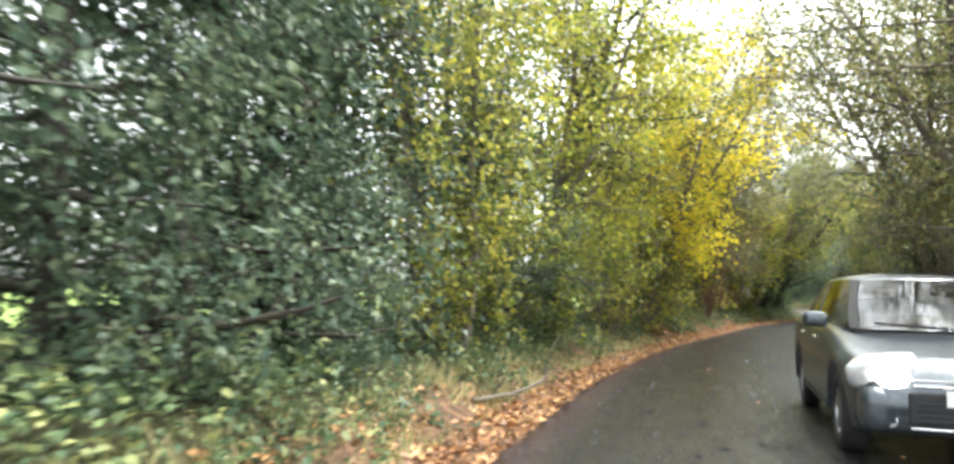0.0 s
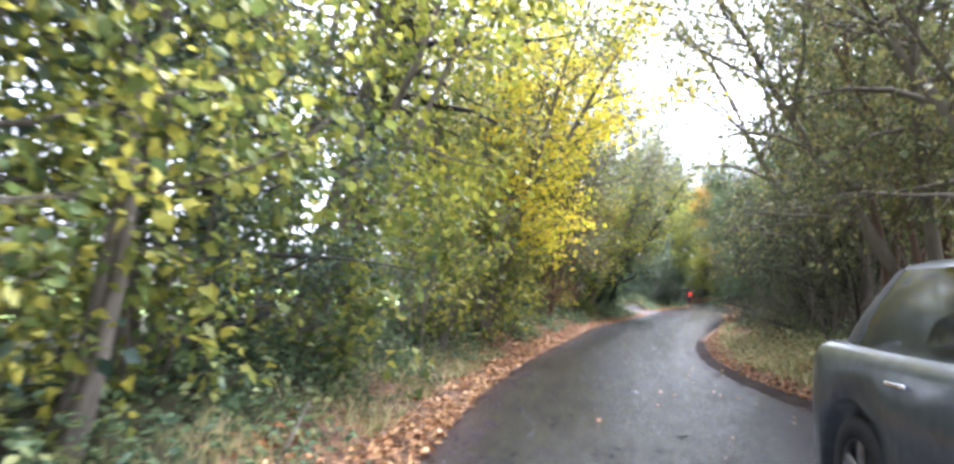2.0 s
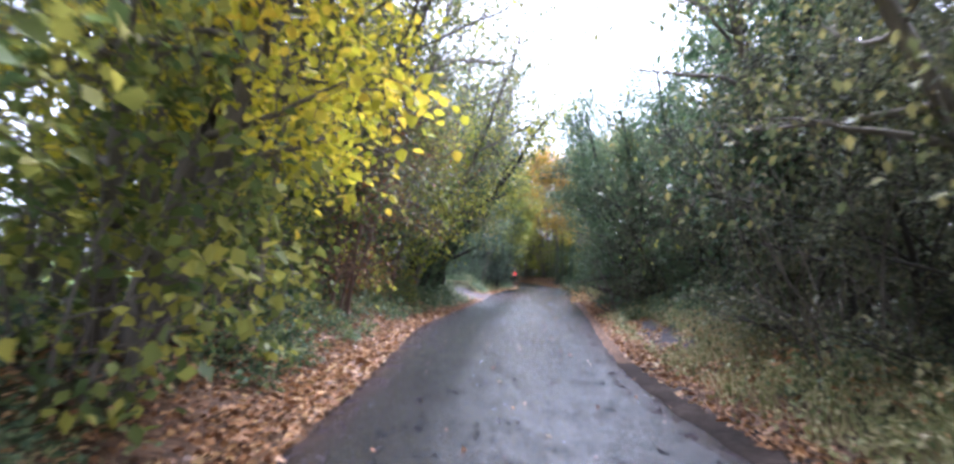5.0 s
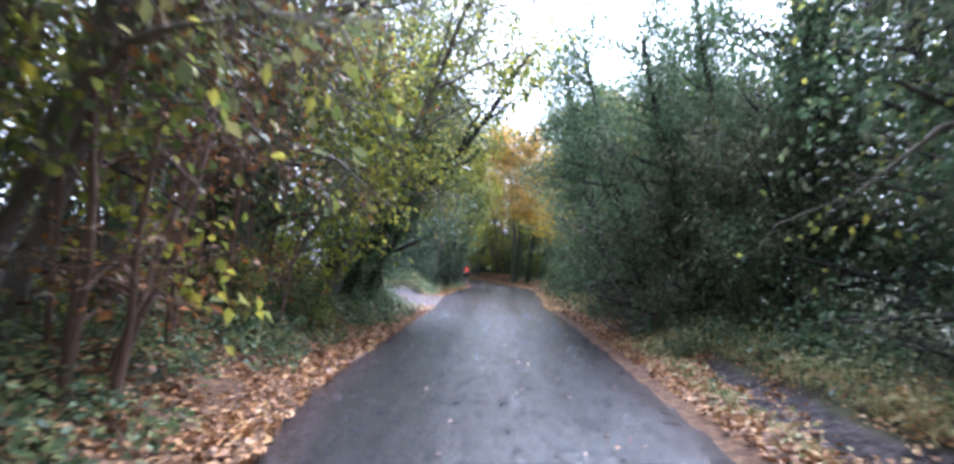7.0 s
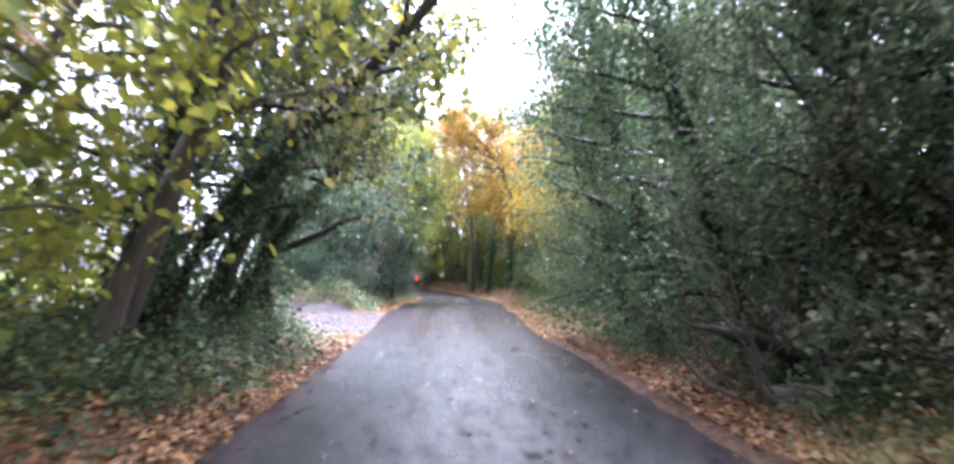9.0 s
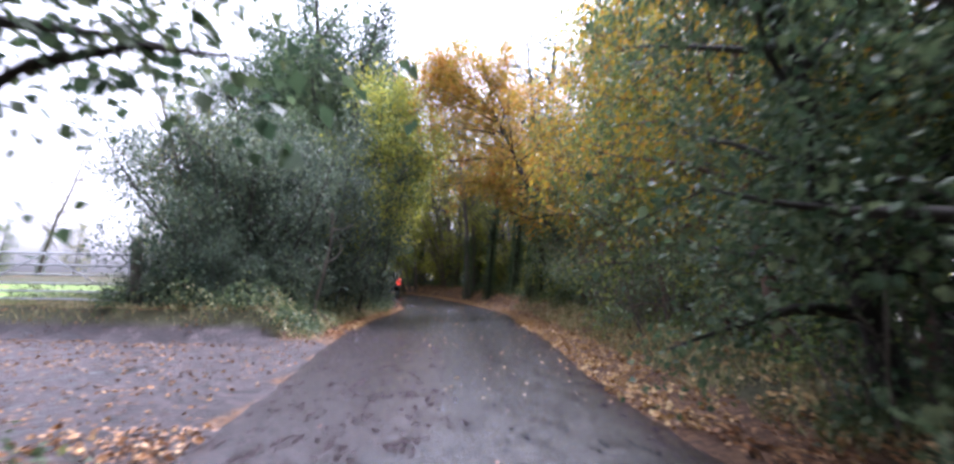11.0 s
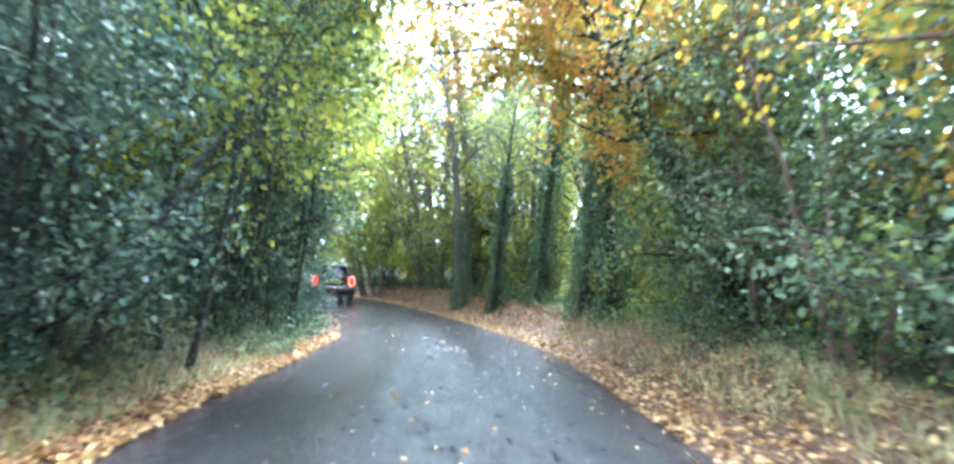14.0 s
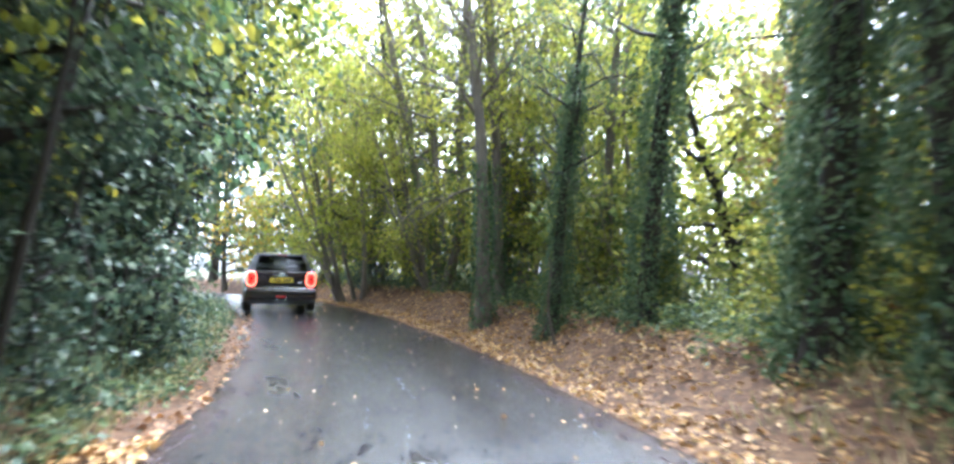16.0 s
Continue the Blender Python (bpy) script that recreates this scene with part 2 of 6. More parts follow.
def ground_height(x, y, fine=True):
    x, y = np.atleast_1d(x).astype(float), np.atleast_1d(y).astype(float)
    k, e = lane_at(x, y)
    base = lane_rise(MID[k, 1])
    left = 0.55 * step01(-e, 0.55, 1.7) - 0.35 * step01(-e, 6, 14)
    right = (0.30 + 0.25 * step01(MID[k, 1], 50, 60)) * step01(e, 0.5, 2.0)
    z = np.where(e < 0, left, right)
    z = z * (1 - apron(x, y)) * (1 - layby(x, y))
    z = z + 0.05 * wave(x, y, 1.6) * step01(np.abs(e), 0.3, 1.5) + 0.02 * wave(x, y, 5.0, 2) * step01(np.abs(e), 0.05, 0.6)
    lip = -0.09 + 0.075 * step01(np.abs(e), 0.0, 0.12)
    return base + z + lip


# ---- mesh helpers ----
def mesh_from(name, verts, faces_flat, sides):
    """A mesh from arrays; every face has the same number of sides."""
    me = bpy.data.meshes.new(name)
    verts, faces_flat = np.asarray(verts, np.float32), np.asarray(faces_flat, np.int32).ravel()
    n = len(faces_flat) // sides
    me.vertices.add(len(verts))
    me.vertices.foreach_set("co", verts.ravel())
    me.loops.add(len(faces_flat))
    me.loops.foreach_set("vertex_index", faces_flat)
    me.polygons.add(n)
    me.polygons.foreach_set("loop_start", np.arange(0, n * sides, sides, dtype=np.int32))
    me.polygons.foreach_set("loop_total", np.full(n, sides, np.int32))
    me.update(calc_edges=True)
    return me


def smooth(me):
    me.polygons.foreach_set("use_smooth", np.ones(len(me.polygons), bool))
    return me


def mesh_part(name, me, material, parent=None, label=""):
    ob = new(name, me)
    if not me.materials:
        me.materials.append(material)
    if parent is not None:
        ob.parent = parent
    return tagged(ob, label)


def part(name, bm, material, parent=None, label="", soft_shade=False):
    me = bpy.data.meshes.new(name)
    bmesh.ops.recalc_face_normals(bm, faces=bm.faces)
    bm.to_mesh(me)
    bm.free()
    if soft_shade:
        smooth(me)
    return mesh_part(name, me, material, parent, label)


def thing(name, label, category, group="", kind="", at=None):
    ob = new(name)
    if at is not None:
        ob.matrix_basis = at
    return tagged(ob, label, category, group, kind)


# ---- ground and lane ----
def build_ground():
    xs = np.r_[-900, -300, -120, -70, np.arange(-34, 70.01, 0.68), 85, 130, 300, 900]
    ys = np.r_[-900, -300, -100, -50, np.arange(-26, 112.01, 0.68), 130, 180, 350, 900]
    gx, gy = np.meshgrid(xs, ys)
    x, y = gx.ravel(), gy.ravel()
    z = ground_height(x, y)
    nx, ny = len(xs), len(ys)
    i = np.arange(nx * ny).reshape(ny, nx)
    f = np.stack([i[:-1, :-1], i[:-1, 1:], i[1:, 1:], i[1:, :-1]], -1).reshape(-1, 4)
    me = smooth(mesh_from("ground", np.c_[x, y, z], f, 4))
    k, e = lane_at(x, y)
    litter = 1 - step01(np.abs(e), 0.55, 1.5)
    litter = np.maximum(litter, (e > 0) * (1 - step01(e, 1.4, 3.2)) * step01(MID[k, 1], 46, 54))
    for name, v in (("litter", litter), ("mud", np.maximum(apron(x, y), layby(x, y))), ("water", apron(x, y)), ("meadow", step01(-e, 9.5, 15.0))):
        at = me.attributes.new(name, "FLOAT", "POINT")
        at.data.foreach_set("value", v.astype(np.float32))
    m, t, out = mat_new("woodland_ground")
    co = t.nodes.new("ShaderNodeTexCoord")
    fine = nd(t, "ShaderNodeTexNoise", Scale=9.0, Detail=8.0, Roughness=0.7)
    broad = nd(t, "ShaderNodeTexNoise", Scale=0.8, Detail=4.0)
    cell = nd(t, "ShaderNodeTexVoronoi", Scale=14.0)
    grain = nd(t, "ShaderNodeTexNoise", Scale=34.0, Detail=8.0, Roughness=0.75)
    t.links.new(co.outputs["Object"], grain.inputs["Vector"])
    for n in (fine, broad, cell):
        t.links.new(co.outputs["Object"], n.inputs["Vector"])

    def attribute(name):
        a = t.nodes.new("ShaderNodeAttribute")
        a.attribute_name = name
        return a.outputs["Fac"]

    def mixed(fac, a, b):
        mx = t.nodes.new("ShaderNodeMix")
        mx.data_type = "RGBA"
        t.links.new(fac, mx.inputs["Factor"])
        t.links.new(a, mx.inputs["A"])
        t.links.new(b, mx.inputs["B"])
        return mx.outputs["Result"]

    def ragged(name, spread=0.9):
        n = nd(t, "ShaderNodeMath")
        n.operation = "MULTIPLY_ADD"
        t.links.new(fine.outputs["Fac"], n.inputs[0])
        n.inputs[1].default_value = spread
        t.links.new(attribute(name), n.inputs[2])
        r = ramp(t, [(0.5 + spread / 2 - 0.12, grey(0)), (min(1.0, 0.5 + spread / 2 + 0.12), grey(1))], n.outputs[0])
        return r.outputs["Color"]

    soil = ramp(t, [(0.25, (0.022, 0.02, 0.012)), (0.5, (0.05, 0.048, 0.022)), (0.75, (0.075, 0.085, 0.03))], fine.outputs["Fac"])
    leaves = ramp(t, [(0.0, (0.042, 0.026, 0.018)), (0.5, (0.11, 0.062, 0.036)), (1.0, (0.21, 0.125, 0.066))], cell.outputs["Color"])
    churn = nd(t, "ShaderNodeTexNoise", Scale=4.2, Detail=12.0, Roughness=0.78)
    t.links.new(co.outputs["Object"], churn.inputs["Vector"])
    mud = ramp(t, [(0.4, (0.011, 0.0088, 0.0094)), (0.48, (0.03, 0.024, 0.025)), (0.54, (0.066, 0.053, 0.054)), (0.64, (0.115, 0.094, 0.094))], churn.outputs["Fac"])
    field = ramp(t, [(0.3, (0.1, 0.16, 0.035)), (0.7, (0.2, 0.27, 0.07))], broad.outputs["Fac"])
    c = mixed(attribute("meadow"), soil.outputs["Color"], field.outputs["Color"])
    c = mixed(ragged("litter", 0.5), c, leaves.outputs["Color"])
    c = mixed(ragged("mud", 0.3), c, mud.outputs["Color"])
    p = nd(t, "ShaderNodeBsdfPrincipled", Roughness=0.85)
    p.inputs["Specular IOR Level"].default_value = 0.2
    t.links.new(c, p.inputs["Base Color"])
    wet = nd(t, "ShaderNodeMath")
    wet.operation = "MULTIPLY"
    t.links.new(attribute("water"), wet.inputs[0])
    pud = ramp(t, [(0.4, grey(0.6)), (0.47, grey(0.4)), (0.52, grey(0.08)), (0.6, grey(0.0))], churn.outputs["Fac"])
    t.links.new(pud.outputs["Color"], wet.inputs[1])
    dry = nd(t, "ShaderNodeMath")
    dry.operation = "SUBTRACT"
    dry.inputs[0].default_value = 0.88
    t.links.new(wet.outputs[0], dry.inputs[1])
    t.links.new(dry.outputs[0], p.inputs["Roughness"])
    b = nd(t, "ShaderNodeBump", Strength=0.8, Distance=0.06)
    hh = nd(t, "ShaderNodeMath")
    hh.operation = "MULTIPLY_ADD"
    t.links.new(grain.outputs["Fac"], hh.inputs[0])
    hh.inputs[1].default_value = 0.5
    t.links.new(churn.outputs["Fac"], hh.inputs[2])
    t.links.new(hh.outputs[0], b.inputs["Height"])
    t.links.new(b.outputs[0], p.inputs["Normal"])
    t.links.new(p.outputs[0], out.inputs["Surface"])
    tagged(mesh_part("ground", me, m), "damp earth verge with leaf litter, mud and grass", "ground", kind="structure")


def build_road():
    n, cols = len(MID), 27
    u = np.linspace(-1, 1, cols)
    jag_l = 0.05 * wave(EDGE_L[:, 0], EDGE_L[:, 1], 2.2, 1) + 0.03 * wave(EDGE_L[:, 0], EDGE_L[:, 1], 9.0, 3)
    jag_r = 0.05 * wave(EDGE_R[:, 0], EDGE_R[:, 1], 2.0, 4) + 0.03 * wave(EDGE_R[:, 0], EDGE_R[:, 1], 8.0, 5)
    half = np.where(u[None, :] < 0, (WIDTH / 2 + jag_l)[:, None], (WIDTH / 2 + jag_r)[:, None])
    x = MID[:, 0, None] + ACROSS[:, 0, None] * half * u
    y = MID[:, 1, None] + ACROSS[:, 1, None] * half * u
    z = lane_rise(MID[:, 1])[:, None] + 0.035 * (1 - u[None, :] ** 2) - 0.02 + 0.004 * wave(x, y, 1.4, 7) + 0.002 * wave(x, y, 6, 2)
    z[:, 0] -= 0.025
    z[:, -1] -= 0.025
    i = np.arange(n * cols).reshape(n, cols)
    f = np.stack([i[:-1, :-1], i[:-1, 1:], i[1:, 1:], i[1:, :-1]], -1).reshape(-1, 4)
    me = smooth(mesh_from("road", np.c_[x.ravel(), y.ravel(), z.ravel()], f, 4))
    near_entrance = step01(MID[:, 1], 39.0, 41.5) * (1 - step01(MID[:, 1], 48.5, 51.0))
    muddy = near_entrance[:, None] * 1.2 * (1 - step01(u[None, :] + 0.0 * x, -0.9, 0.6))
    muddy = np.maximum(muddy, 0.75 * (1 - step01(1 - np.abs(u[None, :]) + 0.0 * x, 0.0, 0.42)))
    for name, v in (("across", (u[None, :] * (WIDTH / 2)[:, None])), ("along", np.repeat(RUN[:, None], cols, 1)), ("muddy", muddy)):
        at = me.attributes.new(name, "FLOAT", "POINT")
        at.data.foreach_set("value", v.ravel().astype(np.float32))
    m, t, out = mat_new("wet_asphalt")
    co = t.nodes.new("ShaderNodeTexCoord")

    def attribute(name):
        a = t.nodes.new("ShaderNodeAttribute")
        a.attribute_name = name
        return a.outputs["Fac"]

    lane_xy = t.nodes.new("ShaderNodeCombineXYZ")
    t.links.new(attribute("across"), lane_xy.inputs["X"])
    sh = nd(t, "ShaderNodeMath")
    sh.operation = "MULTIPLY"
    sh.inputs[1].default_value = 0.05
    t.links.new(attribute("along"), sh.inputs[0])
    t.links.new(sh.outputs[0], lane_xy.inputs["Y"])
    lane_st = t.nodes.new("ShaderNodeVectorMath")
    lane_st.operation = "MULTIPLY"
    lane_st.inputs[1].default_value = (1.0, 6.0, 1.0)
    t.links.new(lane_xy.outputs[0], lane_st.inputs[0])
    streak = nd(t, "ShaderNodeTexNoise", Scale=5.0, Detail=8.0, Roughness=0.68)
    t.links.new(lane_xy.outputs[0], streak.inputs["Vector"])
    grit = nd(t, "ShaderNodeTexNoise", Scale=70.0, Detail=6.0, Roughness=0.8)
    stain = nd(t, "ShaderNodeTexNoise", Scale=5.5, Detail=10.0, Roughness=0.75)
    stones = nd(t, "ShaderNodeTexVoronoi", Scale=110.0)
    for k in (grit, stones):
        t.links.new(co.outputs["Object"], k.inputs["Vector"])
    t.links.new(lane_st.outputs[0], stain.inputs["Vector"])
    mottle = nd(t, "ShaderNodeTexNoise", Scale=11.0, Detail=10.0, Roughness=0.8)
    t.links.new(co.outputs["Object"], mottle.inputs["Vector"])
    c1 = ramp(t, [(0.25, (0.011, 0.0105, 0.011)), (0.5, (0.029, 0.028, 0.029)), (0.75, (0.062, 0.06, 0.061))], grit.outputs["Fac"])
    c2 = ramp(t, [(0.34, (0.6, 0.58, 0.6)), (0.64, (1.0, 1.0, 1.0))], stain.outputs["Fac"])
    mul = t.nodes.new("ShaderNodeMix")
    mul.data_type, mul.blend_type = "RGBA", "MULTIPLY"
    mul.inputs["Factor"].default_value = 1.0
    t.links.new(c1.outputs["Color"], mul.inputs["A"])
    t.links.new(c2.outputs["Color"], mul.inputs["B"])
    c3 = ramp(t, [(0.36, (0.5, 0.49, 0.5)), (0.52, (0.82, 0.8, 0.82)), (0.68, (1.0, 1.0, 1.0))], mottle.outputs["Fac"])
    mul2 = t.nodes.new("ShaderNodeMix")
    mul2.data_type, mul2.blend_type = "RGBA", "MULTIPLY"
    mul2.inputs["Factor"].default_value = 1.0
    t.links.new(mul.outputs["Result"], mul2.inputs["A"])
    t.links.new(c3.outputs["Color"], mul2.inputs["B"])
    mul = mul2
    p = nd(t, "ShaderNodeBsdfPrincipled")
    crack = t.nodes.new("ShaderNodeTexVoronoi")
    crack.feature = "DISTANCE_TO_EDGE"
    crack.inputs["Scale"].default_value = 0.9
    warp = t.nodes.new("ShaderNodeMix")
    warp.data_type = "RGBA"
    warp.inputs["Factor"].default_value = 0.12
    wob = nd(t, "ShaderNodeTexNoise", Scale=3.5, Detail=5.0)
    t.links.new(co.outputs["Object"], wob.inputs["Vector"])
    t.links.new(co.outputs["Object"], warp.inputs["A"])
    t.links.new(wob.outputs["Color"], warp.inputs["B"])
    t.links.new(warp.outputs["Result"], crack.inputs["Vector"])
    worn = ramp(t, [(0.6, grey(0.0)), (0.9, grey(0.14))], stain.outputs["Fac"])
    line = ramp(t, [(0.0, grey(1.0)), (0.025, grey(0.0))], crack.outputs["Distance"])
    cm = nd(t, "ShaderNodeMath")
    cm.operation = "MULTIPLY"
    t.links.new(worn.outputs["Color"], cm.inputs[0])
    t.links.new(line.outputs["Color"], cm.inputs[1])
    dark = t.nodes.new("ShaderNodeMix")
    dark.data_type = "RGBA"
    t.links.new(cm.outputs[0], dark.inputs["Factor"])
    t.links.new(mul.outputs["Result"], dark.inputs["A"])
    dark.inputs["B"].default_value = (0.006, 0.006, 0.006, 1)
    patch = nd(t, "ShaderNodeTexNoise", Scale=4.5, Detail=12.0, Roughness=0.78)
    t.links.new(lane_st.outputs[0], patch.inputs["Vector"])
    spread = nd(t, "ShaderNodeMath")
    spread.operation = "ADD"
    t.links.new(attribute("muddy"), spread.inputs[0])
    t.links.new(patch.outputs["Fac"], spread.inputs[1])
    film = ramp(t, [(0.86, grey(0.0)), (1.06, grey(0.85))], spread.outputs[0])
    coated = t.nodes.new("ShaderNodeMix")
    coated.data_type = "RGBA"
    t.links.new(film.outputs["Color"], coated.inputs["Factor"])
    t.links.new(dark.outputs["Result"], coated.inputs["A"])
    mudc = ramp(t, [(0.38, (0.012, 0.0098, 0.0102)), (0.5, (0.034, 0.027, 0.028)), (0.62, (0.08, 0.064, 0.065))], mottle.outputs["Fac"])
    t.links.new(mudc.outputs["Color"], coated.inputs["B"])
    t.links.new(coated.outputs["Result"], p.inputs["Base Color"])
    worn_patch = ramp(t, [(0.47, grey(0.0)), (0.57, grey(0.4))], patch.outputs["Fac"])
    dull = nd(t, "ShaderNodeMath")
    dull.operation = "MULTIPLY_ADD"
    t.links.new(film.outputs["Color"], dull.inputs[0])
    dull.inputs[1].default_value = 0.16
    t.links.new(worn_patch.outputs["Color"], dull.inputs[2])
    ripple = nd(t, "ShaderNodeTexNoise", Scale=14.0, Detail=8.0, Roughness=0.75)
    t.links.new(lane_st.outputs[0], ripple.inputs["Vector"])
    broken = ramp(t, [(0.45, grey(0.0)), (0.58, grey(0.3))], ripple.outputs["Fac"])
    dull_all = nd(t, "ShaderNodeMath")
    dull_all.operation = "ADD"
    t.links.new(dull.outputs[0], dull_all.inputs[0])
    t.links.new(broken.outputs["Color"], dull_all.inputs[1])
    shine = nd(t, "ShaderNodeMath")
    shine.operation = "SUBTRACT"
    shine.use_clamp = True
    shine.inputs[0].default_value = 0.66
    t.links.new(dull_all.outputs[0], shine.inputs[1])
    t.links.new(shine.outputs[0], p.inputs["Specular IOR Level"])
    rr = ramp(t, [(0.28, grey(0.21)), (0.5, grey(0.23)), (0.75, grey(0.26))], streak.outputs["Fac"])
    rough_mix = nd(t, "ShaderNodeMath")
    rough_mix.operation = "MULTIPLY_ADD"
    t.links.new(mottle.outputs["Fac"], rough_mix.inputs[0])
    rough_mix.inputs[1].default_value = 0.06
    t.links.new(rr.outputs["Color"], rough_mix.inputs[2])
    rough_low = nd(t, "ShaderNodeMath")
    rough_low.operation = "SUBTRACT"
    t.links.new(rough_mix.outputs[0], rough_low.inputs[0])
    rough_low.inputs[1].default_value = 0.03
    side_of = nd(t, "ShaderNodeMath")
    side_of.operation = "ABSOLUTE"
    t.links.new(attribute("across"), side_of.inputs[0])
    half_of = nd(t, "ShaderNodeMath")
    half_of.operation = "MULTIPLY"
    half_of.inputs[1].default_value = 0.5
    t.links.new(side_of.outputs[0], half_of.inputs[0])
    track = ramp(t, [(0.2, grey(0.0)), (0.36, grey(0.07)), (0.56, grey(0.0)), (0.8, grey(-0.06))], half_of.outputs[0])
    rolled = nd(t, "ShaderNodeMath")
    rolled.operation = "SUBTRACT"
    t.links.new(rough_low.outputs[0], rolled.inputs[0])
    t.links.new(track.outputs["Color"], rolled.inputs[1])
    matt = nd(t, "ShaderNodeMath")
    matt.operation = "MULTIPLY_ADD"
    t.links.new(broken.outputs["Color"], matt.inputs[0])
    matt.inputs[1].default_value = 0.1
    t.links.new(rolled.outputs[0], matt.inputs[2])
    t.links.new(matt.outputs[0], p.inputs["Roughness"])
    hs = nd(t, "ShaderNodeMath")
    hs.operation = "ADD"
    t.links.new(grit.outputs["Fac"], hs.inputs[0])
    t.links.new(stones.outputs["Distance"], hs.inputs[1])
    waves = nd(t, "ShaderNodeBump", Strength=0.22, Distance=0.012)
    t.links.new(ripple.outputs["Fac"], waves.inputs["Height"])
    b = nd(t, "ShaderNodeBump", Strength=0.35, Distance=0.008)
    t.links.new(waves.outputs[0], b.inputs["Normal"])
    t.links.new(hs.outputs[0], b.inputs["Height"])
    t.links.new(b.outputs[0], p.inputs["Normal"])
    t.links.new(p.outputs[0], out.inputs["Surface"])
    tagged(mesh_part("road", me, m), "wet narrow asphalt lane with worn edges", "road", kind="structure")


def build_edging():
    """The muddy concrete haunch along the right of the first bend."""
    ok = np.where((MID[:, 1] > 9.0) & (MID[:, 1] < 24.5) & (np.arange(len(MID)) < 400))[0]
    p, a = EDGE_R[ok], ACROSS[ok]
    wob = 0.03 * wave(p[:, 0], p[:, 1], 3.0, 5)
    wide = 0.5 + 0.1 * wave(p[:, 0], p[:, 1], 2.2, 9)
    prof = [(-0.5, -0.07), (-0.42, -0.03), (-0.3, -0.014), (0.1, -0.004), (0.42, 0.004), (0.5, -0.08)]
    vs = np.stack([np.c_[p + a * (wob + 0.16 + u * wide)[:, None], np.full(len(p), h) + 0.006 * wave(p[:, 0], p[:, 1], 7.0, 3)] for u, h in prof], 1)
    n, m = len(ok), len(prof)
    i = np.arange(n * m).reshape(n, m)
    f = np.stack([i[:-1, :-1], i[:-1, 1:], i[1:, 1:], i[1:, :-1]], -1).reshape(-1, 4)
    concrete = rough_material("worn_concrete", [(0.012, 0.009, 0.0075), (0.03, 0.022, 0.018), (0.075, 0.055, 0.045)], 9, 0.92, 1.0, spec=0.08)
    tagged(mesh_part("road_edging", smooth(mesh_from("road_edging", vs.reshape(-1, 3), f, 4)), concrete), "muddy worn concrete edging along the lane", "edging", kind="structure")


def lane_surface(x, y):
    """Height of the lane or of the muddy entrance at a place."""
    k, e = lane_at(x, y)
    d = (x - MID[k, 0]) * ACROSS[k, 0] + (y - MID[k, 1]) * ACROSS[k, 1]
    u = np.clip(d / (WIDTH[k] / 2), -1, 1)
    on = lane_rise(MID[k, 1]) + 0.035 * (1 - u * u) - 0.02 + 0.004 * wave(x, y, 1.4, 7) + 0.002 * wave(x, y, 6, 2)
    return np.where(e == 0, on, ground_height(x, y))


def build_puddle(x, y, length, width, seed, material):
    """Broken dark wet hollows strung along the lane."""
    rng = np.random.default_rng(seed)
    k, e = lane_at(x, y)
    side = ACROSS[k[0]]
    along = np.array([-side[1], side[0]])
    a = np.linspace(0, 2 * np.pi, 22, endpoint=False)
    top = thing("puddle", "broken dark wet hollows in the worn lane", "puddle", "puddles on the lane", at=pose(x, y, 0))
    for n in range(7):
        c = np.array([x, y]) + along * length * (n / 6 - 0.5 + rng.uniform(-0.06, 0.06)) + side * width * rng.uniform(-0.5, 0.5)
        la, lb = length * rng.uniform(0.05, 0.15), width * rng.uniform(0.1, 0.4)
        r = 1 + 0.3 * np.sin(2 * a + rng.uniform(0, 6)) + 0.25 * np.sin(3 * a + rng.uniform(0, 6)) + rng.normal(size=22) * 0.1
        rings, vs = [(1.0, -0.008), (0.86, 0.0045), (0.4, 0.006), (0.02, 0.006)], []
        for f, h in rings:
            p = c + along * (np.cos(a) * r * f * la)[:, None] + side * (np.sin(a) * r * f * lb)[:, None]
            vs.append(np.c_[p - np.array([x, y]), lane_surface(p[:, 0], p[:, 1]) + h])
        i = np.arange(len(rings) * 22).reshape(len(rings), 22)
        j = np.roll(i, -1, 1)
        f = np.stack([i[:-1], i[1:], j[1:], j[:-1]], -1).reshape(-1, 4)
        mesh_part("hollow", smooth(mesh_from("hollow", np.vstack(vs), f, 4)), material, top)


build_ground()
build_road()
build_edging()
WATER_DARK = rough_material("puddle_water", [(0.008, 0.007, 0.007), (0.016, 0.014, 0.014)], 5, 0.3, 0.2, spec=0.2)
for n, (px, py, ln, wd) in enumerate(((35.4, 59.3, 1.1, 0.2), (34.5, 58.0, 0.8, 0.25), (33.5, 56.8, 0.9, 0.12), (37.3, 66.8, 1.6, 0.35), (36.0, 63.0, 1.2, 0.25), (37.9, 69.0, 1.3, 0.4),
                                      (21.5, 38.3, 1.0, 0.2), (20.4, 46.0, 1.6, 0.8))):
    build_puddle(px, py, ln, wd, 90 + n, WATER_DARK)


# ---- plants ----
def unit(v):
    return v / np.maximum(np.linalg.norm(v, axis=-1, keepdims=True), 1e-9)


